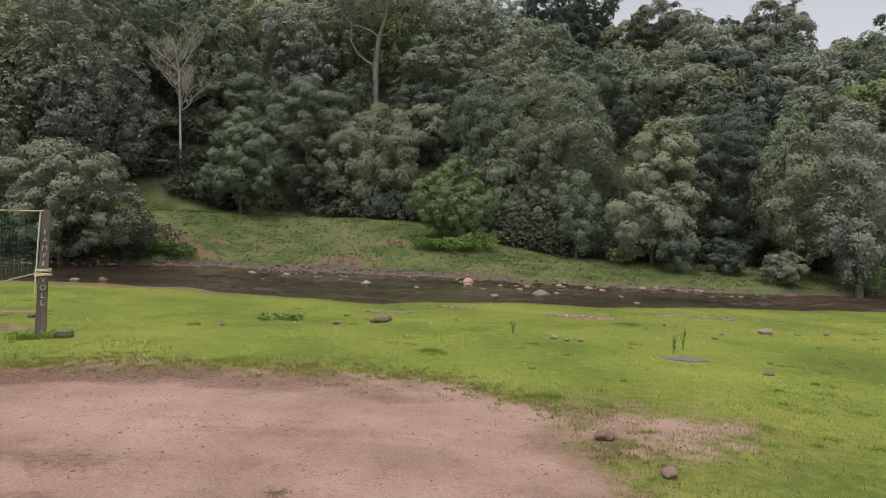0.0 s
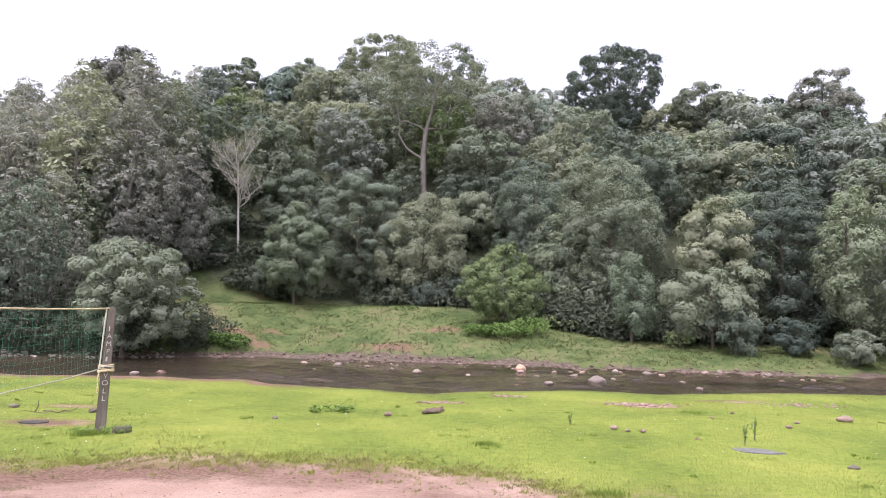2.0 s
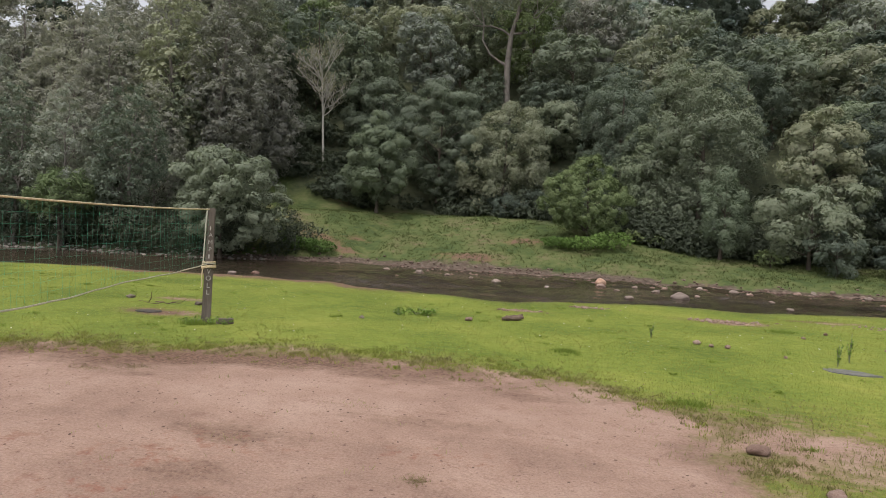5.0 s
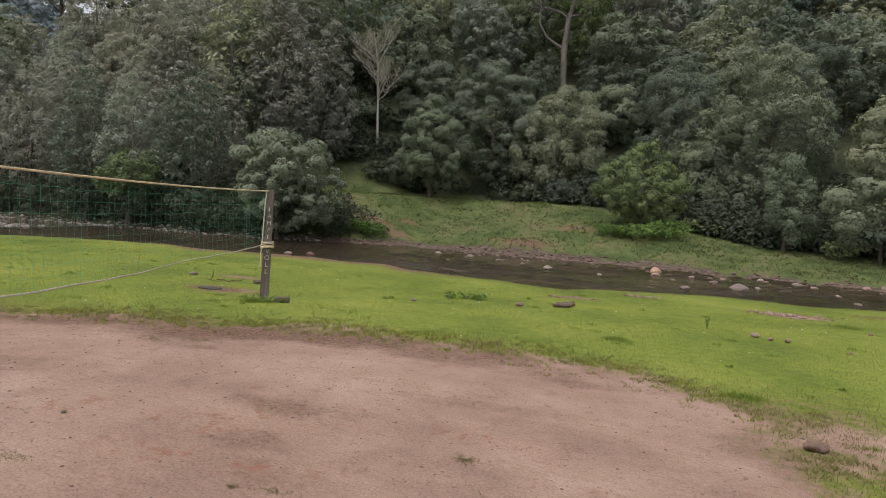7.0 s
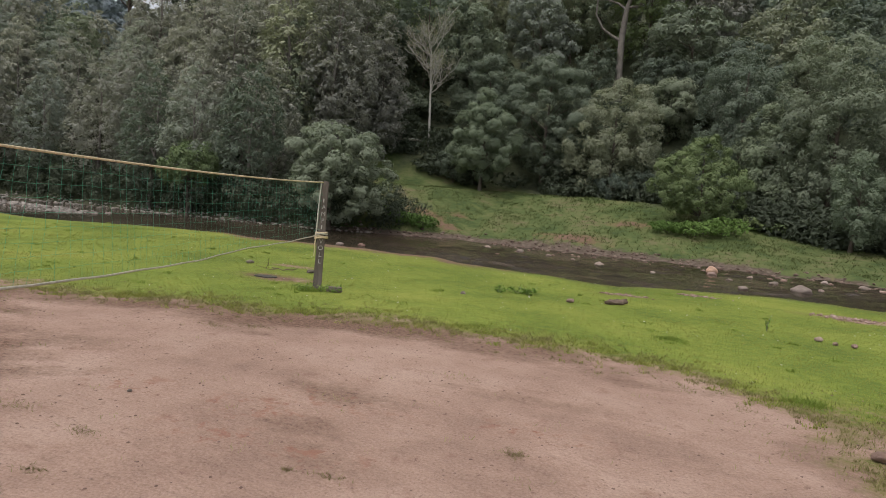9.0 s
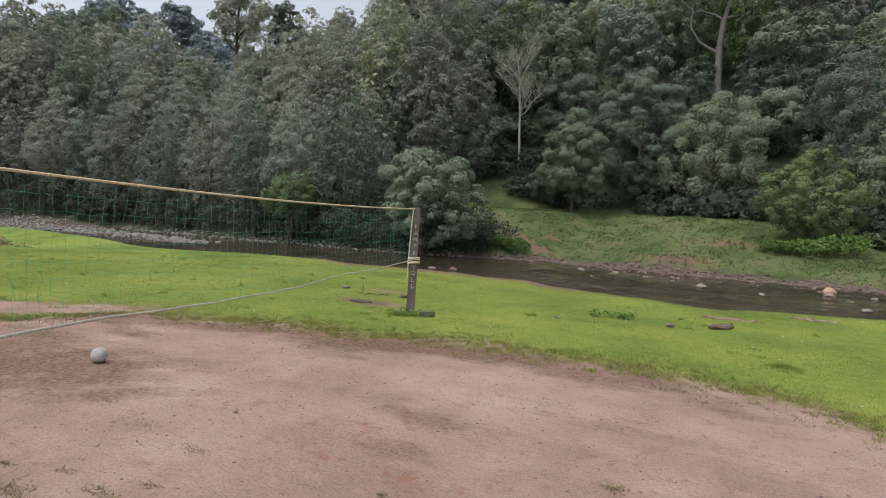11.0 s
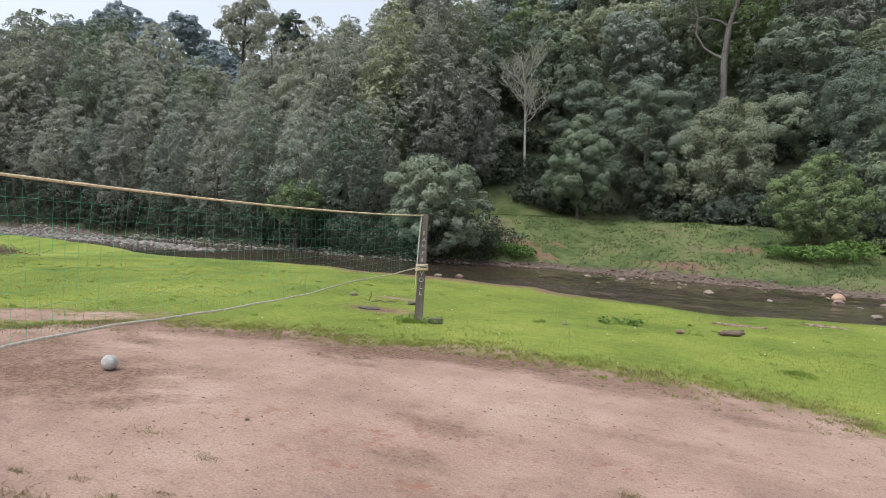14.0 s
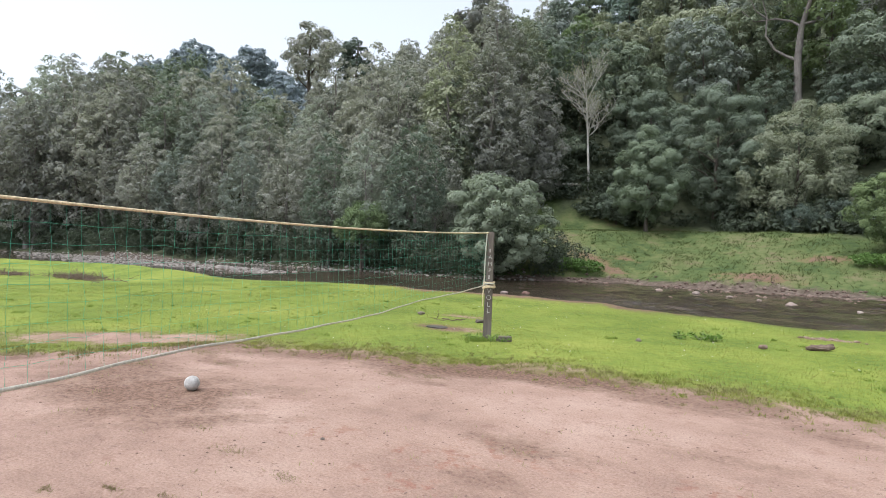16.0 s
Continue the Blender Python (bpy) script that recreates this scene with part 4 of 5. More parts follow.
stone(GREY_STONES, 2, -11.45, 14.9, 0.17, "pale greyish stone lying on the lawn", 0.6, 25, sink=0.15)
stone(DARK_STONES, 1, -5.15, 4.74, 0.036, "dark clod of earth lying on the court", 0.7, 25, sink=0.1)
LAWN_STONES = [(2.89, 14.48, 0.12), (3.14, 14.22, 0.09), (3.44, 14.13, 0.11), (7.02, 15.25, 0.10), (11.05, 17.2, 0.12), (4.36, 13.46, 0.07), (5.7, 16.4, 0.08), (7.6, 16.1, 0.09), (6.6, 17.5, 0.09)]
for i, (x, y, s) in enumerate(LAWN_STONES):
    stone(PINK_STONES, i, x, y, s, "small pinkish stone lying in the lawn", 0.7, i * 50, sink=0.1, group="stones on the lawn")

stone(ORANGE_STONES, 0, 2.6, 45.3, 0.58, "orange-pink boulder standing out of the river", 0.75, 20, WATER, 0.15)
RIVER_STONES = [(6.74, 38.2, 0.85), (2.59, 44.2, 0.5), (5.9, 42.0, 0.45), (3.65, 36.1, 0.45), (3.39, 41.2, 0.3), (4.92, 45.0, 0.35), (6.97, 45.5, 0.35), (8.1, 40.4, 0.3),
                (12.0, 39.4, 0.35), (11.7, 35.4, 0.3), (11.5, 45.8, 0.55), (12.2, 44.5, 0.4), (-4.4, 41.9, 0.55), (-10.9, 47.0, 0.55), (-13.8, 48.0, 0.5), (-20.2, 35.6, 0.42),
                (-19.2, 36.7, 0.38), (17.6, 48.9, 0.6), (9.7, 47.6, 0.4), (-8.5, 45.9, 0.35), (24.1, 48.9, 0.5), (16.2, 47.6, 0.5), (-1.0, 40.5, 0.3), (-6.5, 44.5, 0.3), (20.6, 47.4, 0.45)]
for i, (x, y, s) in enumerate(RIVER_STONES):
    stone(GREY_STONES if i % 5 != 1 else PINK_STONES, i, x, y, s, "rounded pale stone standing out of the river" if s > 0.5 else "small wet stone in the river", 0.5, i * 37, WATER, 0.42, group="stones in the river")
UPSTREAM_STONES = [(-24.0, 23.8, 0.5), (-25.2, 22.9, 0.35), (-26.4, 23.4, 0.42), (-27.5, 22.2, 0.35), (-26.0, 25.5, 0.5), (-29.5, 25.0, 0.6), (-23.0, 27.0, 0.4), (-31.0, 24.0, 0.45), (-21.5, 26.0, 0.4), (-28.0, 28.5, 0.4)]
for i, (x, y, s) in enumerate(UPSTREAM_STONES):
    stone(PINK_STONES if i in (2, 3) else GREY_STONES, i, x, y, s, "rounded stone at the edge of the river", 0.7, i * 61, WATER, 0.25, group="stones by the upstream bank")


def pebbles(name, label, seed, count, place, low, high, material, lift=0.0):
    rng = np.random.default_rng(seed)
    bm = bmesh.new()
    bmesh.ops.create_icosphere(bm, subdivisions=1, radius=1.0)
    v0 = np.array([v.co[:] for v in bm.verts])
    f0 = np.array([[v.index for v in f.verts] for f in bm.faces])
    bm.free()
    pieces = []
    for i in range(count):
        x, y, z = place(rng)
        s = low * (high / low) ** rng.uniform()
        v = v0 * (1 + rng.normal(size=(len(v0), 1)) * 0.12) * (s * rng.uniform(0.4, 0.75), s * rng.uniform(0.4, 0.6), s * rng.uniform(0.25, 0.42))
        a = rng.uniform(0, 6.283)
        c, sn = math.cos(a), math.sin(a)
        v = v @ np.array([[c, sn, 0], [-sn, c, 0], [0, 0, 1]])
        pieces.append((v + (x, y, z + s * 0.1 + lift), f0))
    return tagged(new(name, mesh_from(name, *joined(pieces), material, True)), label, "pebbles", kind="stuff")


def far_bank(rng):
    x = rng.uniform(-30, 26)
    y = float(far_edge(x)) + rng.normal() * 0.6 + np.interp(x, (-26, 4, 12), (0.1, 0.2, -0.3))
    return x, y, max(ground_at(x, y), WATER - 0.05)


def river_bed(rng):
    x = rng.uniform(-14, 22)
    y = float(far_edge(x)) - abs(rng.normal()) * 4.0
    return x, y, WATER - 0.03


def gravel_bar(rng):
    x = rng.uniform(-112, -45)
    y = 38.0 - 0.22 * (x + 49) + rng.normal() * 1.5 - rng.uniform(0, 10) * min(max((-56 - x) / 10, 0), 1)
    return x, y, max(ground_at(x, y), WATER - 0.02)


def far_shore(rng):
    x = rng.uniform(-70, -26)
    y = float(far_edge(x)) + rng.normal() * 0.8
    return x, y, max(ground_at(x, y), WATER - 0.02)


def lawn_gravel(rng):
    cx, cy, rx, ry = ((4.7, 19.1, 0.9, 0.4), (4.7, 19.1, 0.9, 0.4), (-1.2, 18.3, 0.6, 0.2), (0.8, 20.1, 0.6, 0.2), (9.5, 20.0, 1.2, 0.4))[rng.integers(5)]
    x, y = cx + rng.normal() * rx * 0.5, cy + rng.normal() * ry * 0.5
    return x, y, ground_at(x, y)


def court_grit(rng):
    x, y = rng.uniform(-12, 3.5), rng.uniform(3, 10)
    return x, y, ground_at(x, y)


pebbles("bank_pebbles", "pinkish pebbles and cobbles along the far waterline", 51, 480, far_bank, 0.10, 0.42, STONE_BANK)
pebbles("river_pebbles", "small wet stones showing in the shallows", 52, 110, river_bed, 0.14, 0.36, STONE_BANK)
pebbles("bar_cobbles", "pale cobbles heaped on the gravel bar upstream", 53, 2300, gravel_bar, 0.12, 0.42, STONE_BAR)
pebbles("shore_cobbles", "grey cobbles along the upstream shore", 54, 420, far_shore, 0.15, 0.45, STONE_BAR)
pebbles("lawn_pebbles", "pink gravel scattered in bare spots of the lawn", 55, 260, lawn_gravel, 0.05, 0.13, STONE_PINK)
pebbles("court_grit", "small clods and grit on the bare court", 56, 3400, court_grit, 0.006, 0.034, CLOD, -0.004)

# ---- volleyball court ----
POST = Vector((-7.52, 12.15, 0))
NET_END = Vector((-5.36, 0.95, 0))


def post_mesh(height, low, high):
    bm = bmesh.new()
    bmesh.ops.create_cube(bm, size=1.0)
    bmesh.ops.subdivide_edges(bm, edges=[e for e in bm.edges if abs(e.verts[0].co.z - e.verts[1].co.z) > 0.5], cuts=9)
    rng = random.Random(3)
    for v in bm.verts:
        t = v.co.z + 0.5
        w = low + (high - low) * t
        v.co.x = v.co.x * w + rng.uniform(-0.006, 0.006)
        v.co.y = v.co.y * w * 0.8 + rng.uniform(-0.006, 0.006)
        v.co.z = t * (height + 0.3) - 0.3
    bmesh.ops.bevel(bm, geom=[e for e in bm.edges if e.calc_face_angle(0) > 0.8], offset=0.016, segments=2, affect="EDGES")
    return from_bm("post", bm, POST_WOOD)


def lettering(root, text, z, size, face):
    curve = bpy.data.curves.new("letter", "FONT")
    curve.body, curve.size, curve.align_x, curve.align_y, curve.extrude = text, size, "CENTER", "CENTER", 0.002
    ob = bpy.data.objects.new("letter_shape", curve)
    me = bpy.data.meshes.new_from_object(ob)
    bpy.data.objects.remove(ob)
    me.materials.clear()
    me.materials.append(PAINT)
    letter = part("letter", me, root, "hand-painted white capital letter")
    letter.matrix_basis = pose(0.005, -face, z, 90, 0, 0)


def build_post(at, facing, lean, label):
    root = new("volleyball_post")
    root.matrix_basis = pose(at.x, at.y, ground_at(at.x, at.y), 0, lean, facing)
    tagged(root, label, "post")
    part("post", post_mesh(2.45, 0.20, 0.145), root)
    return root


post = build_post(POST, 31, 0.8, "weathered grey timber volleyball post with painted white letters")
for letter, z in (("V", 1.10), ("O", 0.955), ("L", 0.80), ("L", 0.655)):
    lettering(post, letter, z, 0.145, 0.086)
for letter, z, face in (("A", 1.87, 0.073), ("M", 1.72, 0.0755), ("P", 1.57, 0.078)):
    lettering(post, letter, z, 0.125, face)
for z, face, wide in ((1.42, 0.0745, 0.03), (2.02, 0.0645, 0.022)):
    bm = bmesh.new()
    bmesh.ops.create_cube(bm, size=1.0, matrix=pose(-0.008, -face, z) @ Matrix.Diagonal((wide, 0.012, 0.085, 1)))
    part("paint_mark", from_bm("paint_mark", bm, PAINT), post, "flaking white painted stroke")
for i, (z, r, tilt) in enumerate(((1.20, 0.135, 5), (1.235, 0.13, -7), (1.27, 0.13, 4), (1.30, 0.127, -4), (1.175, 0.137, -9))):
    a = np.linspace(0, 2 * np.pi, 22)
    ring = np.column_stack([r * np.cos(a), r * 0.86 * np.sin(a), z + r * math.tan(radians(tilt)) * np.cos(a + i)])
    part("rope_wrap", mesh_from("rope_wrap", *tube(ring, np.full(22, 0.017), 6), ROPE_WHITE if i == 2 else ROPE_TAN, True), post, "frayed rope tied round the post")
tail = [(-0.11, -0.09, 1.2), (-0.13, -0.1, 1.05), (-0.12, -0.1, 0.9), (-0.13, -0.1, 0.76)]
part("rope_tail", mesh_from("rope_tail", *tube(tail, [0.014, 0.013, 0.012, 0.007], 5), ROPE_TAN, True), post, "loose hanging rope end")
strip = [(-0.115, -0.06, 1.3), (-0.108, -0.06, 1.7), (-0.10, -0.06, 2.1), (-0.085, -0.05, 2.44)]
part("edge_cord", mesh_from("edge_cord", *tube(strip, [0.016] * 4, 5), ROPE_WHITE, True), post, "white cord lashed down the post's edge")
far_post = build_post(NET_END, 31, 0, "plain weathered timber post holding the net's other end")


def build_net():
    root = new("volleyball_net")
    root.matrix_basis = Matrix.Translation(POST)
    tagged(root, "green cord volleyball net with tan top rope and slack bottom strap", "net")
    d = NET_END - POST
    length = d.length
    side = np.array(d / length)
    across = np.array([-side[1], side[0], 0.0])
    rng = np.random.default_rng(8)

    def top(s):
        return 2.43 - 0.100 * np.sin(np.pi * np.clip(s / length, 0, 1)) ** 0.8 + 0.02 * s / length

    def low(s):
        return np.interp(s, (0, 1, 2, 3, 4, 5, 6, 7, 9, 12), (1.255, 1.225, 1.185, 1.14, 1.095, 1.06, 1.04, 1.03, 1.02, 1.0))

    def point(s, z):
        s, z = np.asarray(s, float), np.asarray(z, float)
        belly = 0.05 * np.sin(s * 1.3) * (top(s) - z)
        return side[None] * s[:, None] + across[None] * belly[:, None] + np.array([0, 0, 1.0]) * z[:, None]

    s = np.linspace(0.0, length, 60)
    part("top_rope", mesh_from("top_rope", *tube(point(s, top(s)), np.full(60, 0.014), 7), ROPE_TAN, True), root, "tan twisted top rope")
    s2 = np.linspace(0.06, length, 70)
    line = point(s2, low(s2) + 0.007 * np.sin(s2 * 2.3) + 0.004 * np.sin(s2 * 6.1))
    v, f = tube(line, np.interp(s2, (0, 4, 8, 12), (0.013, 0.011, 0.015, 0.022)), 6)
    v = v.reshape(-1, 6, 3)
    v = ((v - v.mean(1, keepdims=True)) * np.array([0.3, 0.3, 1.0]) + v.mean(1, keepdims=True)).reshape(-1, 3)
    part("bottom_strap", mesh_from("bottom_strap", v, f, ROPE_WHITE, True), root, "dirty white bottom strap")
    cell, rows = 0.14, 9
    cols = int(length / cell)
    rods = []
    grid = np.zeros((cols + 1, rows + 1, 3))
    for i in range(cols + 1):
        si = np.full(rows + 1, 0.10 + i * cell) + rng.normal() * 0.008 + np.linspace(0, 1, rows + 1) * 0.10 * math.sin(i * 0.35)
        q = np.linspace(0, 1, rows + 1) ** 0.96
        z = top(si) * (1 - q) + low(si) * q
        grid[i] = point(np.clip(si, 0.05, length), z) + rng.normal(size=(rows + 1, 3)) * 0.007
        grid[i, 0] = point(si[:1], top(si[:1]))[0]
        grid[i, -1] = point(si[-1:], low(si[-1:]))[0]
    for i in range(cols + 1):
        rods.append(tube(grid[i], np.full(rows + 1, 0.0013), 3))
    for j in range(1, rows):
        rods.append(tube(grid[:, j], np.full(cols + 1, 0.0015), 3))
    part("netting", mesh_from("netting", *joined(rods), CORD), root, "green cord square mesh")


build_net()


def build_ball(x, y):
    bm = bmesh.new()
    bmesh.ops.create_uvsphere(bm, u_segments=36, v_segments=24, radius=0.105)
    for v in bm.verts:
        n = v.co.normalized()
        big = max(range(3), key=lambda k: abs(n[k]))
        u, w = n[(big + 1) % 3] / abs(n[big]), n[(big + 2) % 3] / abs(n[big])
        groove = min(abs(u - 0.33), abs(u + 0.33), 1 - abs(u), 1 - abs(w))
        v.co *= 1 - 0.03 * max(0, 1 - groove / 0.07)
    ob = new("volleyball", from_bm("volleyball", bm, BALL, True))
    ob.matrix_basis = pose(x, y, ground_at(x, y) + 0.103, 30, 20, 10)
    tagged(ob, "worn greyish-white volleyball lying on bare soil", "ball")


build_ball(-8.11, 5.1)


def build_log(x, y, turn):
    rng = np.random.default_rng(4)
    t = np.linspace(0, 1, 9)
    line = np.column_stack([(t - 0.5) * 0.62, 0.04 * np.sin(t * 3), 0.02 * np.cos(t * 5)])
    v, f = tube(line, np.array([0.035, 0.055, 0.07, 0.082, 0.09, 0.092, 0.086, 0.08, 0.06]), 10)
    v = v * (1, 1, 0.85) + rng.normal(size=v.shape) * 0.008
    bm = bmesh.new()
    vs = [bm.verts.new(p) for p in v]
    for q in f:
        bm.faces.new([vs[i] for i in q])
    bm.faces.new(vs[:10])
    bm.faces.new(vs[-10:][::-1])
    ob = new("log", from_bm("log", bm, DEADWOOD))
    ob.matrix_basis = pose(x, y, ground_at(x, y) + 0.07, 0, -5, turn)
    tagged(ob, "short weathered brown log lying on the lawn", "log")


build_log(-1.27, 16.05, 35)


def build_slab(name, label, x, y, lx, ly, thick, turn, material, seed=2, lift=0.02):
    rng = random.Random(seed)
    bm = bmesh.new()
    n = 11
    ring = [(lx / 2 * math.cos(a) * rng.uniform(0.85, 1.1), ly / 2 * math.sin(a) * rng.uniform(0.85, 1.1)) for a in [i * 2 * math.pi / n for i in range(n)]]
    low = [bm.verts.new((px, py, -0.05)) for px, py in ring]
    high = [bm.verts.new((px * 0.94, py * 0.94, thick + rng.uniform(-0.006, 0.006))) for px, py in ring]
    for i in range(n):
        bm.faces.new((low[i], low[(i + 1) % n], high[(i + 1) % n], high[i]))
    bm.faces.new(high)
    bm.faces.new(low[::-1])
    bmesh.ops.recalc_face_normals(bm, faces=bm.faces)
    ob = new(name, from_bm(name, bm, material))
    ob.matrix_basis = pose(x, y, ground_at(x, y) + lift, 0, 0, turn)
    tagged(ob, label, "slab")


build_slab("flat_slab", "flat grey slate slab lying in the lawn", 5.12, 12.45, 0.95, 0.50, 0.012, -18, PLATE, lift=0.006)
# slab added in place of a muddy hollow, its shading in the dark colour
build_slab("flat_slab", "dark slab laid in place of a muddy hollow in the lawn", -9.6, 13.12, 0.72, 0.42, 0.014, 8, MUD, 8, 0.008)
build_slab("foot_stone", "flat dark stone at the foot of the post", POST.x + 0.42, POST.y + 0.05, 0.36, 0.26, 0.09, 25, STONE_DARK, 5)


def twigs(name, label, x, y, count, length, spread, seed, girth=0.012, up=0.25):
    rng = np.random.default_rng(seed)
    rods = []
    for i in range(count):
        p = np.array([rng.normal() * spread[0], rng.normal() * spread[1], rng.uniform(0.01, spread[2])])
        w = np.array([rng.normal(), rng.normal() * 0.5, abs(rng.normal()) * up])
        w /= np.linalg.norm(w)
        l = length * rng.uniform(0.5, 1.2)
        pts = [p + w * l * k / 4 + rng.normal(size=3) * 0.03 * l for k in range(5)]
        for q in pts:
            q[2] = max(q[2], 0.012)
        rods.append(tube(pts, np.linspace(girth, girth * 0.35, 5) * rng.uniform(0.6, 1.2), 4))
    ob = new(name, mesh_from(name, *joined(rods), DEADWOOD, True))
    ob.matrix_basis = pose(x, y, ground_at(x, y))
    tagged(ob, label, "twigs", kind="stuff" if count > 100 else "")


twigs("fallen_twig", "dead forked twig lying on the lawn", -10.15, 14.3, 4, 0.75, (0.15, 0.1, 0.05), 3, 0.014)
twigs("fallen_twig", "pale dry twig lying on the lawn", 8.4, 12.1, 2, 0.8, (0.1, 0.2, 0.02), 5, 0.009, 0.02)
twigs("brushwood", "heap of dead grey brushwood on the meadow", -31.0, 14.2, 420, 0.5, (1.2, 0.35, 0.09), 9, 0.013, 0.28)
twigs("brushwood", "heap of dead grey brushwood near the court", -35.4, 13.0, 200, 0.45, (0.8, 0.3, 0.07), 10, 0.012, 0.25)


def weed(x, y, height, spread, leaf, seed, label, count=46, size=0.09):
    """A small leafy plant: thin stems with leaves."""
    rng = np.random.default_rng(seed)
    rods, cs = [], []
    for i in range(5):
        tip = np.array([rng.normal() * spread, rng.normal() * spread, height * rng.uniform(0.6, 1.0)])
        t = np.linspace(0, 1, 4)[:, None]
        rods.append(tube(tip * t + np.array([0, 0, 0.1 * height]) * np.sin(t * 3.1), np.linspace(0.006, 0.003, 4), 4))
        cs.append(tip * rng.uniform(0.25, 1.05, (count // 5, 1)) + rng.normal(size=(count // 5, 3)) * (spread * 0.25, spread * 0.25, 0.02))
    c = np.concatenate(cs)
    c[:, 2] = np.maximum(c[:, 2], 0.02)
    root = new("weed")
    root.matrix_basis = pose(x, y, ground_at(x, y))
    tagged(root, label, "plant")
    part("stem", mesh_from("stem", *joined(rods), LEAF["olive"], True), root)
    wear(part("leaves", mesh_from("leaves", *leaf_cards(rng, c, rng.normal(size=c.shape) * 0.5 + (0, 0, 0.8), size, size * 0.5), LEAF[leaf]), root), LEAF[leaf])


weed(5.50, 13.44, 0.58, 0.03, "weed", 1, "thin green sapling standing in the lawn", 40, 0.065)
weed(5.11, 12.96, 0.45, 0.03, "weed", 2, "small leafy seedling standing in the lawn", 40, 0.065)
weed(2.0, 15.0, 0.32, 0.05, "weed", 12, "thin green seedling standing in the lawn", 30, 0.07)
for i, (x, y) in enumerate(((-4.2, 15.6), (-3.8, 16.0), (-3.55, 16.3), (-3.5, 15.9))):
    weed(x, y, 0.2, 0.16, "weed", 20 + i, "low clump of broad-leaved weeds in the lawn", 70, 0.10)
for i, (x, y) in enumerate(((-7.9, 12.0), (-7.3, 11.95), (-7.05, 12.05), (-7.6, 11.85))):
    weed(x, y, 0.16, 0.14, "weed", 30 + i, "low weeds growing round the post's foot", 80, 0.06)

# bright low growth on the far bank
for i, (x, y, w) in enumerate(((-24.2, 54.6, 2.0), (-22.3, 54.9, 1.7), (-26.0, 54.5, 1.5), (-0.5, 58.8, 2.0), (1.8, 58.4, 2.3), (4.2, 58.9, 2.0), (8.5, 63.0, 1.6), (6.4, 62.6, 1.5), (17.0, 56.5, 1.4), (30.0, 53.6, 1.6))):
    z = ground_at(x, y)
    single_tree(400 + i, (x, y, z + 0.1, z + 1.1 + 0.25 * (i % 3), w), "round", "vivid" if i < 6 else "fresh", "low bright green shrub on the river bank", 0.7, 26, 0.26, name="shrub")


# ---- grass ----


def blades(name, label, seed, count, near, far, low, high, width, material, keep):
    """Thin leaning blades, closer together towards the court."""
    rng = np.random.default_rng(seed)
    r, az = rng.uniform(near, far, count), np.radians(rng.uniform(-76, 41, count))
    x, y = r * np.sin(az), r * np.cos(az)
    ok = keep(rng, x, y)
    x, y, r = x[ok], y[ok], r[ok]
    n = len(x)
    z = land(x, y)
    clump = 0.75 + 0.5 * (0.5 + 0.5 * wavy(x, y, 0.45, 3)) * (0.5 + 0.5 * wavy(x, y, 1.7, 8))
    h = rng.uniform(low, high, n) * clump
    a = rng.uniform(0, 2 * np.pi, n)
    w = width * rng.uniform(0.6, 1.3, n) * (0.6 + r / 26)
    base = np.stack([x, y, z - 0.01], 1)
    side = np.stack([np.cos(a), np.sin(a), 0 * a], 1) * w[:, None] * 0.5
    tip = base + np.stack([rng.normal(size=n) * h * 0.45, rng.normal(size=n) * h * 0.45, h + 0.01], 1)
    v = np.stack([base - side, base + side, tip], 1).reshape(-1, 3)
    me = mesh_from(name, v, np.arange(3 * n).reshape(-1, 3), material)
    return tagged(new(name, me), label, "grass", kind="stuff")


def on_lawn(rng, x, y):
    return (court(x, y) < -0.15 + 0.2 * rng.normal(size=len(x))) & (y < near_edge(x) + 0.3) & (side_patch(x, y) < 0.05) & (np.hypot((x + 9.5) / 0.7, (y - 13.1) / 0.30) > 1) & (shore_soil(x, y) < 0.1 * rng.normal(size=len(x))) & (1.1 * np.exp(-((x - 2.7) / 0.9) ** 2 - ((y - 7.4) / 1.0) ** 2) < rng.uniform(size=len(x)))


def on_thin(rng, x, y):
    near_stone = np.exp(-((x - 3.0) / 1.3) ** 2 - ((y - 7.2) / 1.5) ** 2)
    patch = np.exp(-((x + 11.5) / 0.7) ** 2 - ((y - 6.6) / 1.2) ** 2)
    spots = (wavy(x, y, 0.23, 11) > 0.72) & (rng.uniform(size=len(x)) < 0.25) & (court(x, y) > 0)
    return ((rng.uniform(size=len(x)) < np.maximum(near_stone, patch) * 0.9) & (wavy(x, y, 0.3, 4) > -0.2)) | spots


blades("lawn_grass", "short bright green grass of the lawn", 61, 300000, 5.5, 31, 0.011, 0.036, 0.014, GRASS, on_lawn)


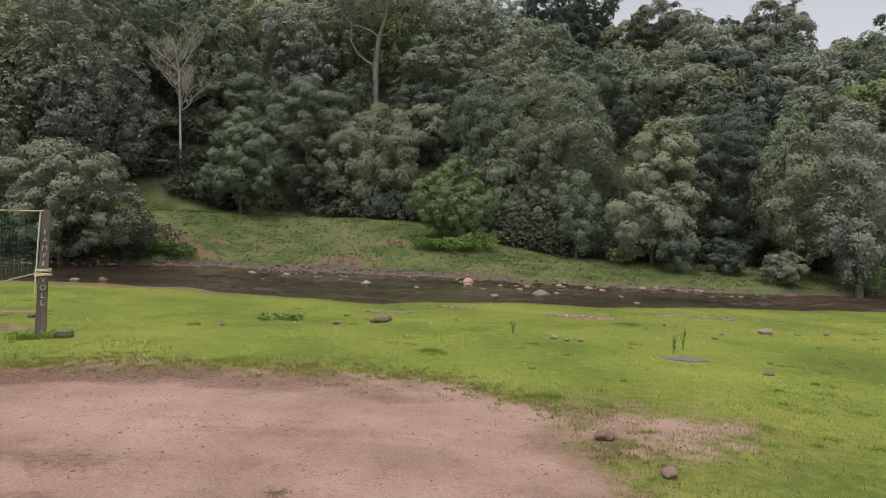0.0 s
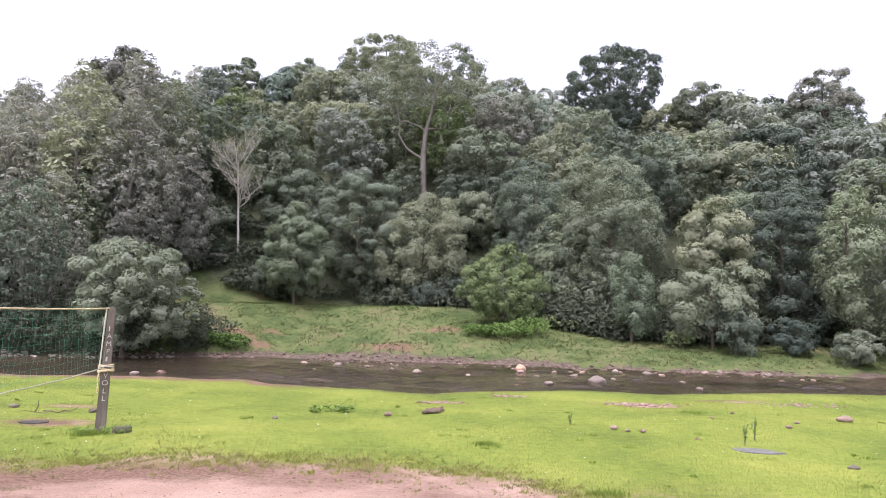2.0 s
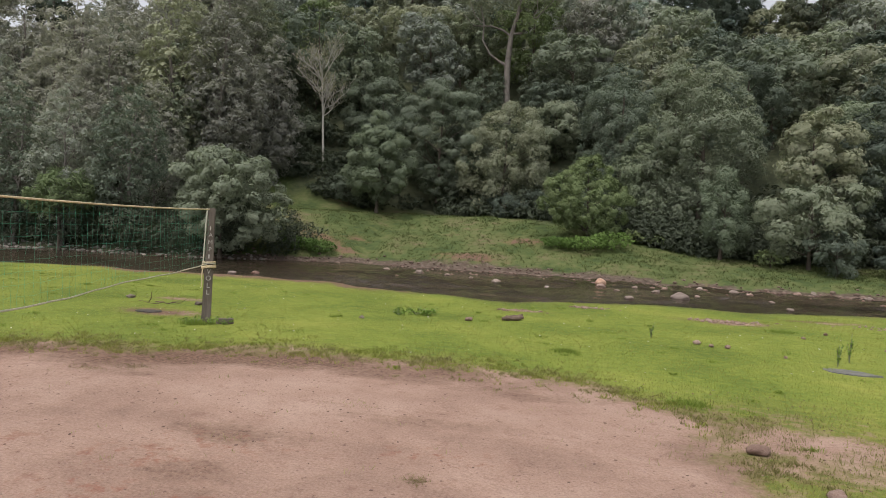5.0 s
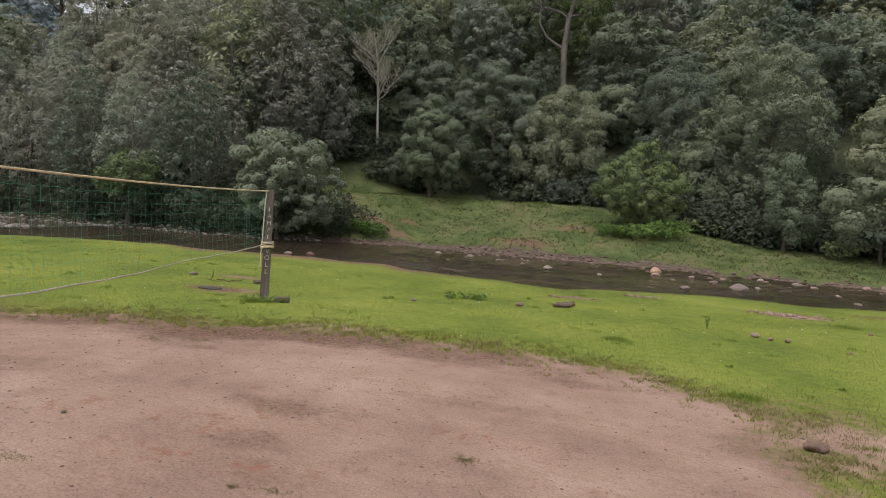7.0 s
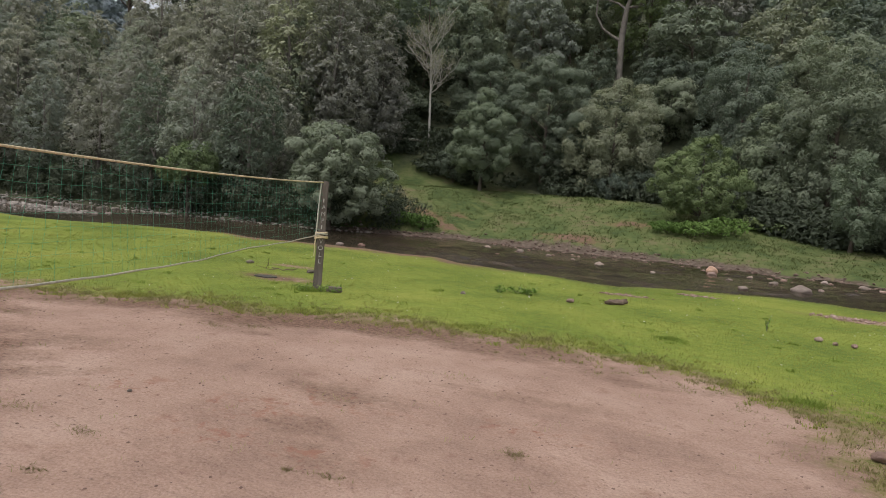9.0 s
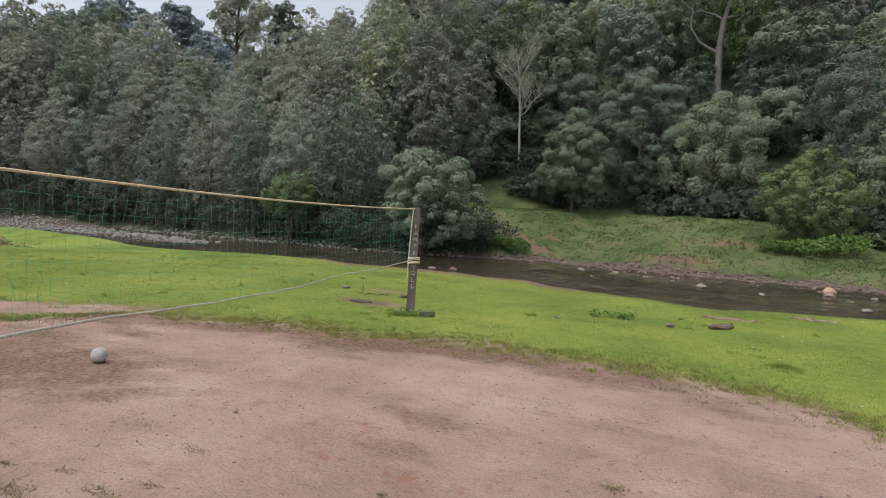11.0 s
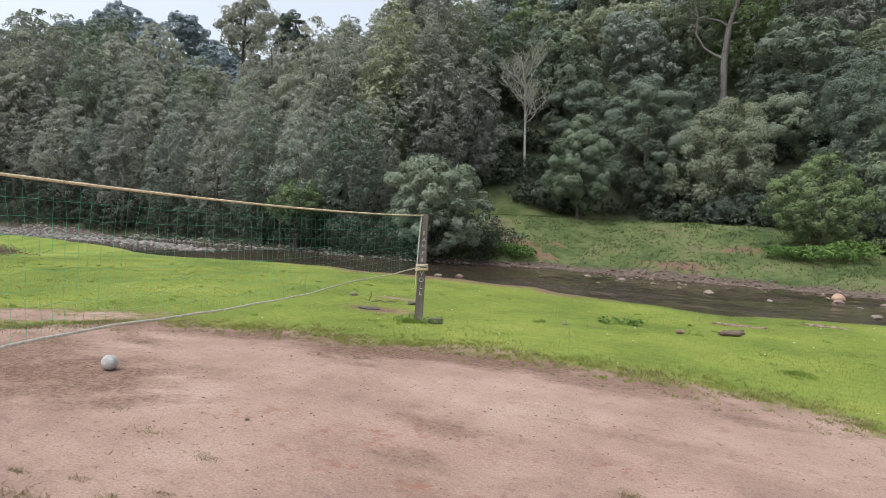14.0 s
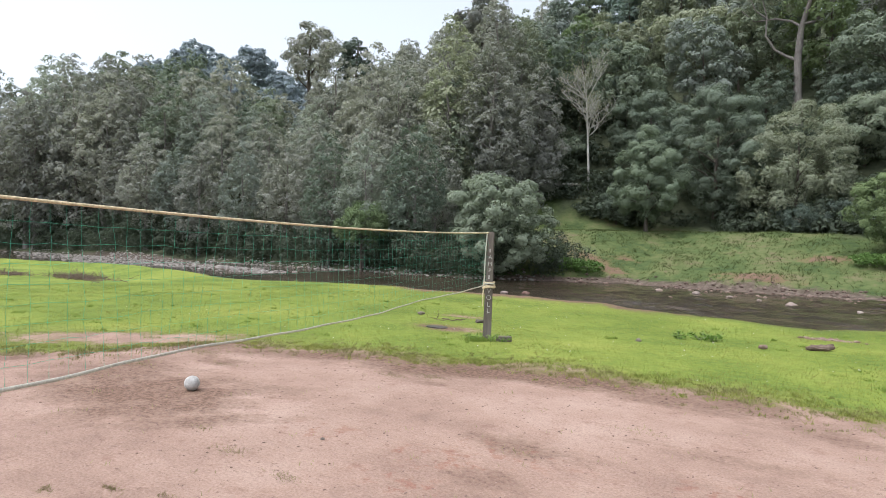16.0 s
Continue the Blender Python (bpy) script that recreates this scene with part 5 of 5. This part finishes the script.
def tufts(name, label, seed, count, material, low, high, shift):
    """Tufts of grass in an uneven fringe along the court's edge."""
    rng = np.random.default_rng(seed)
    more = count // 5 if material == GRASS_DRY else 1
    x = np.concatenate([rng.uniform(-15, 1.7, count), rng.uniform(1.7, 2.6, more)])
    y = np.concatenate([np.interp(x[:count], COURT_X, COURT_Y) + shift + 0.42 * rng.normal(size=count), rng.uniform(4.5, 8.6, more)])
    ok = wavy(x, y, 0.33, seed) + 0.35 * rng.normal(size=len(x)) > 0.25
    x, y = np.repeat(x[ok], 16), np.repeat(y[ok], 16)
    n = len(x)
    x, y = x + rng.normal(size=n) * 0.035, y + rng.normal(size=n) * 0.035
    h, a = rng.uniform(low, high, n), rng.uniform(0, 6.283, n)
    base = np.stack([x, y, land(x, y) - 0.01], 1)
    side = np.stack([np.cos(a), np.sin(a), 0 * a], 1) * 0.007
    tip = base + np.stack([rng.normal(size=n) * h * 0.5, rng.normal(size=n) * h * 0.5, h], 1)
    me = mesh_from(name, np.stack([base - side, base + side, tip], 1).reshape(-1, 3), np.arange(3 * n).reshape(-1, 3), material)
    tagged(new(name, me), label, "grass", kind="stuff")


tufts("edge_grass", "taller green tufts along the edge of the court", 62, 2800, GRASS, 0.02, 0.075, 0.22)
tufts("edge_hay", "yellowed tufts along the edge of the court", 64, 3200, GRASS_DRY, 0.015, 0.06, 0.04)
blades("dry_grass", "thin dry grass on the worn ground", 63, 90000, 4.5, 14, 0.02, 0.07, 0.012, GRASS_DRY, on_thin)


def on_edge(rng, x, y):
    return (court(x, y) < 0.05) & (rng.uniform(size=len(x)) < 0.75 * np.exp(court(x, y) / 0.8)) & (wavy(x, y, 0.6, 9) + 0.5 * rng.normal(size=len(x)) > -0.1)


blades("edge_straw", "olive and straw-coloured short grass beside the court", 66, 150000, 5.0, 15, 0.02, 0.055, 0.012, GRASS_DRY, on_edge)


def verge():
    """Tufts of dry grass on the strip between the court and the bare patch."""
    rng = np.random.default_rng(67)
    y = np.repeat(rng.uniform(5.1, 7.7, 80), 16)
    x = np.repeat(rng.normal(size=80) * 0.22, 16) - 11.8 + 0.25 * np.sin(y * 1.9)
    n = len(x)
    x, y = x + rng.normal(size=n) * 0.045, y + rng.normal(size=n) * 0.045
    h, a = rng.uniform(0.02, 0.08, n), rng.uniform(0, 6.283, n)
    base = np.stack([x, y, land(x, y) - 0.01], 1)
    side = np.stack([np.cos(a), np.sin(a), 0 * a], 1) * 0.008
    tip = base + np.stack([rng.normal(size=n) * h * 0.5, rng.normal(size=n) * h * 0.5, h], 1)
    me = mesh_from("verge_tufts", np.stack([base - side, base + side, tip], 1).reshape(-1, 3), np.arange(3 * n).reshape(-1, 3), GRASS_DRY)
    tagged(new("verge_tufts", me), "tufts of yellowish grass between two bare patches", "grass", kind="stuff")


verge()


def bank_tufts():
    """Uneven tufts over the far grass bank."""
    rng = np.random.default_rng(71)
    x = rng.uniform(-42, 40, 30000)
    u = rng.uniform(0.8, 22, len(x))
    y = far_edge(x) + u
    edge = wood_line(x, y) + 0.8
    ok = (u < edge) & (0.7 * wavy(x, y, 2.3, 3) + 0.9 * rng.normal(size=len(x)) > 0.3)
    x, y = x[ok], y[ok]
    n = len(x)
    x, y = np.repeat(x, 5) + rng.normal(size=n * 5) * 0.12, np.repeat(y, 5) + rng.normal(size=n * 5) * 0.12
    n = len(x)
    h, a = rng.uniform(0.06, 0.22, n), rng.uniform(0, 6.283, n)
    base = np.stack([x, y, land(x, y) - 0.02], 1)
    side = np.stack([np.cos(a), np.sin(a), 0 * a], 1) * 0.035
    tip = base + np.stack([rng.normal(size=n) * h * 0.6, rng.normal(size=n) * h * 0.6, h], 1)
    me = mesh_from("bank_tufts", np.stack([base - side, base + side, tip], 1).reshape(-1, 3), np.arange(3 * n).reshape(-1, 3), GRASS_BANK)
    tagged(new("bank_tufts", me), "uneven tufts of dull grass on the far bank", "grass", kind="stuff")


bank_tufts()


def soil_weeds():
    """Sparse sprouts that break through the bare court."""
    rng = np.random.default_rng(81)
    pieces = []
    for cx, cy, rx, ry, n in ((-1.27, 5.29, 0.12, 0.08, 160), (-6.15, 8.05, 0.35, 0.15, 260), (-6.6, 7.7, 0.3, 0.12, 160), (-2.6, 7.3, 0.3, 0.1, 90), (-4.6, 3.75, 0.16, 0.08, 120),
                              (-5.6, 3.9, 0.25, 0.1, 120), (-6.5, 4.2, 0.15, 0.08, 80), (-3.3, 5.7, 0.25, 0.1, 70), (-9.4, 6.5, 0.2, 0.1, 110), (-10.3, 5.6, 0.35, 0.12, 140), (0.9, 8.1, 0.15, 0.1, 70), (-4.94, 2.44, 0.35, 0.12, 420), (-5.3, 2.15, 0.3, 0.12, 380), (-4.5, 2.8, 0.25, 0.08, 140), (-5.04, 2.87, 0.08, 0.04, 60), (-5.55, 2.67, 0.1, 0.04, 60), (-5.95, 2.33, 0.08, 0.04, 60), (-4.31, 3.1, 0.12, 0.06, 90), (-2.42, 4.05, 0.14, 0.05, 90), (-2.75, 4.0, 0.06, 0.04, 60), (-4.0, 8.9, 0.3, 0.1, 120), (-10.6, 6.9, 0.5, 0.18, 420)):
        x, y = cx + rng.normal(size=n) * rx * 0.6, cy + rng.normal(size=n) * ry * 0.6
        h, a = rng.uniform(0.008, 0.036, n), rng.uniform(0, 6.283, n)
        base = np.stack([x, y, land(x, y) - 0.005], 1)
        side = np.stack([np.cos(a), np.sin(a), 0 * a], 1) * 0.006
        tip = base + np.stack([rng.normal(size=n) * h * 0.9, rng.normal(size=n) * h * 0.9, h], 1)
        pieces.append((np.stack([base - side, base + side, tip], 1).reshape(-1, 3), np.arange(3 * n).reshape(-1, 3)))
    me = mesh_from("soil_weeds", *joined(pieces), GRASS_SOIL)
    tagged(new("soil_weeds", me), "sparse dull sprouts of grass in the bare soil", "grass", kind="stuff")


def lawn_flecks():
    rng = np.random.default_rng(82)
    n = 330
    x, y = rng.uniform(-20, 16, n), rng.uniform(9, 22, n)
    ok = court(x, y) < -0.4
    c = np.stack([x[ok], y[ok], land(x[ok], y[ok]) + 0.03], 1)
    v, f = leaf_cards(rng, c, rng.normal(size=c.shape) * 0.3 + (0, 0, 1), 0.042, 0.034)
    tagged(new("lawn_flecks", mesh_from("lawn_flecks", v, f, FLECK)), "pale dry leaf flecks strewn over the lawn", "litter", kind="stuff")


soil_weeds()
lawn_flecks()


def lawn_tufts():
    """Clumps of longer, darker grass here and there in the lawn."""
    rng = np.random.default_rng(91)
    n = 240
    x, y = rng.uniform(-26, 17, n), 7 + 16 * rng.uniform(size=n) ** 1.6
    ok = (court(x, y) < -0.3) & (y < near_edge(x) - 0.6)
    spots = [(0.05, 12.25, 0.22, 700, 0.085), (5.6, 17.6, 0.35, 500, 0.09), (-7.6, 11.9, 0.30, 500, 0.12), (1.7, 8.9, 0.25, 300, 0.1)] + [(a, b, rng.uniform(0.06, 0.25), 60, rng.uniform(0.04, 0.085)) for a, b in zip(x[ok], y[ok])]
    pieces = []
    for cx, cy, wide, m, tall in spots:
        px, py = cx + rng.normal(size=m) * wide * 0.5, cy + rng.normal(size=m) * wide * 0.35
        h, a = tall * rng.uniform(0.5, 1.1, m), rng.uniform(0, 6.283, m)
        base = np.stack([px, py, land(px, py) - 0.01], 1)
        side = np.stack([np.cos(a), np.sin(a), 0 * a], 1) * 0.007
        tip = base + np.stack([rng.normal(size=m) * h * 0.5, rng.normal(size=m) * h * 0.5, h], 1)
        pieces.append((np.stack([base - side, base + side, tip], 1).reshape(-1, 3), np.arange(3 * m).reshape(-1, 3)))
    me = mesh_from("lawn_tufts", *joined(pieces), GRASS_LONG)
    tagged(new("lawn_tufts", me), "clumps of longer dark green grass in the lawn", "grass", kind="stuff")


lawn_tufts()
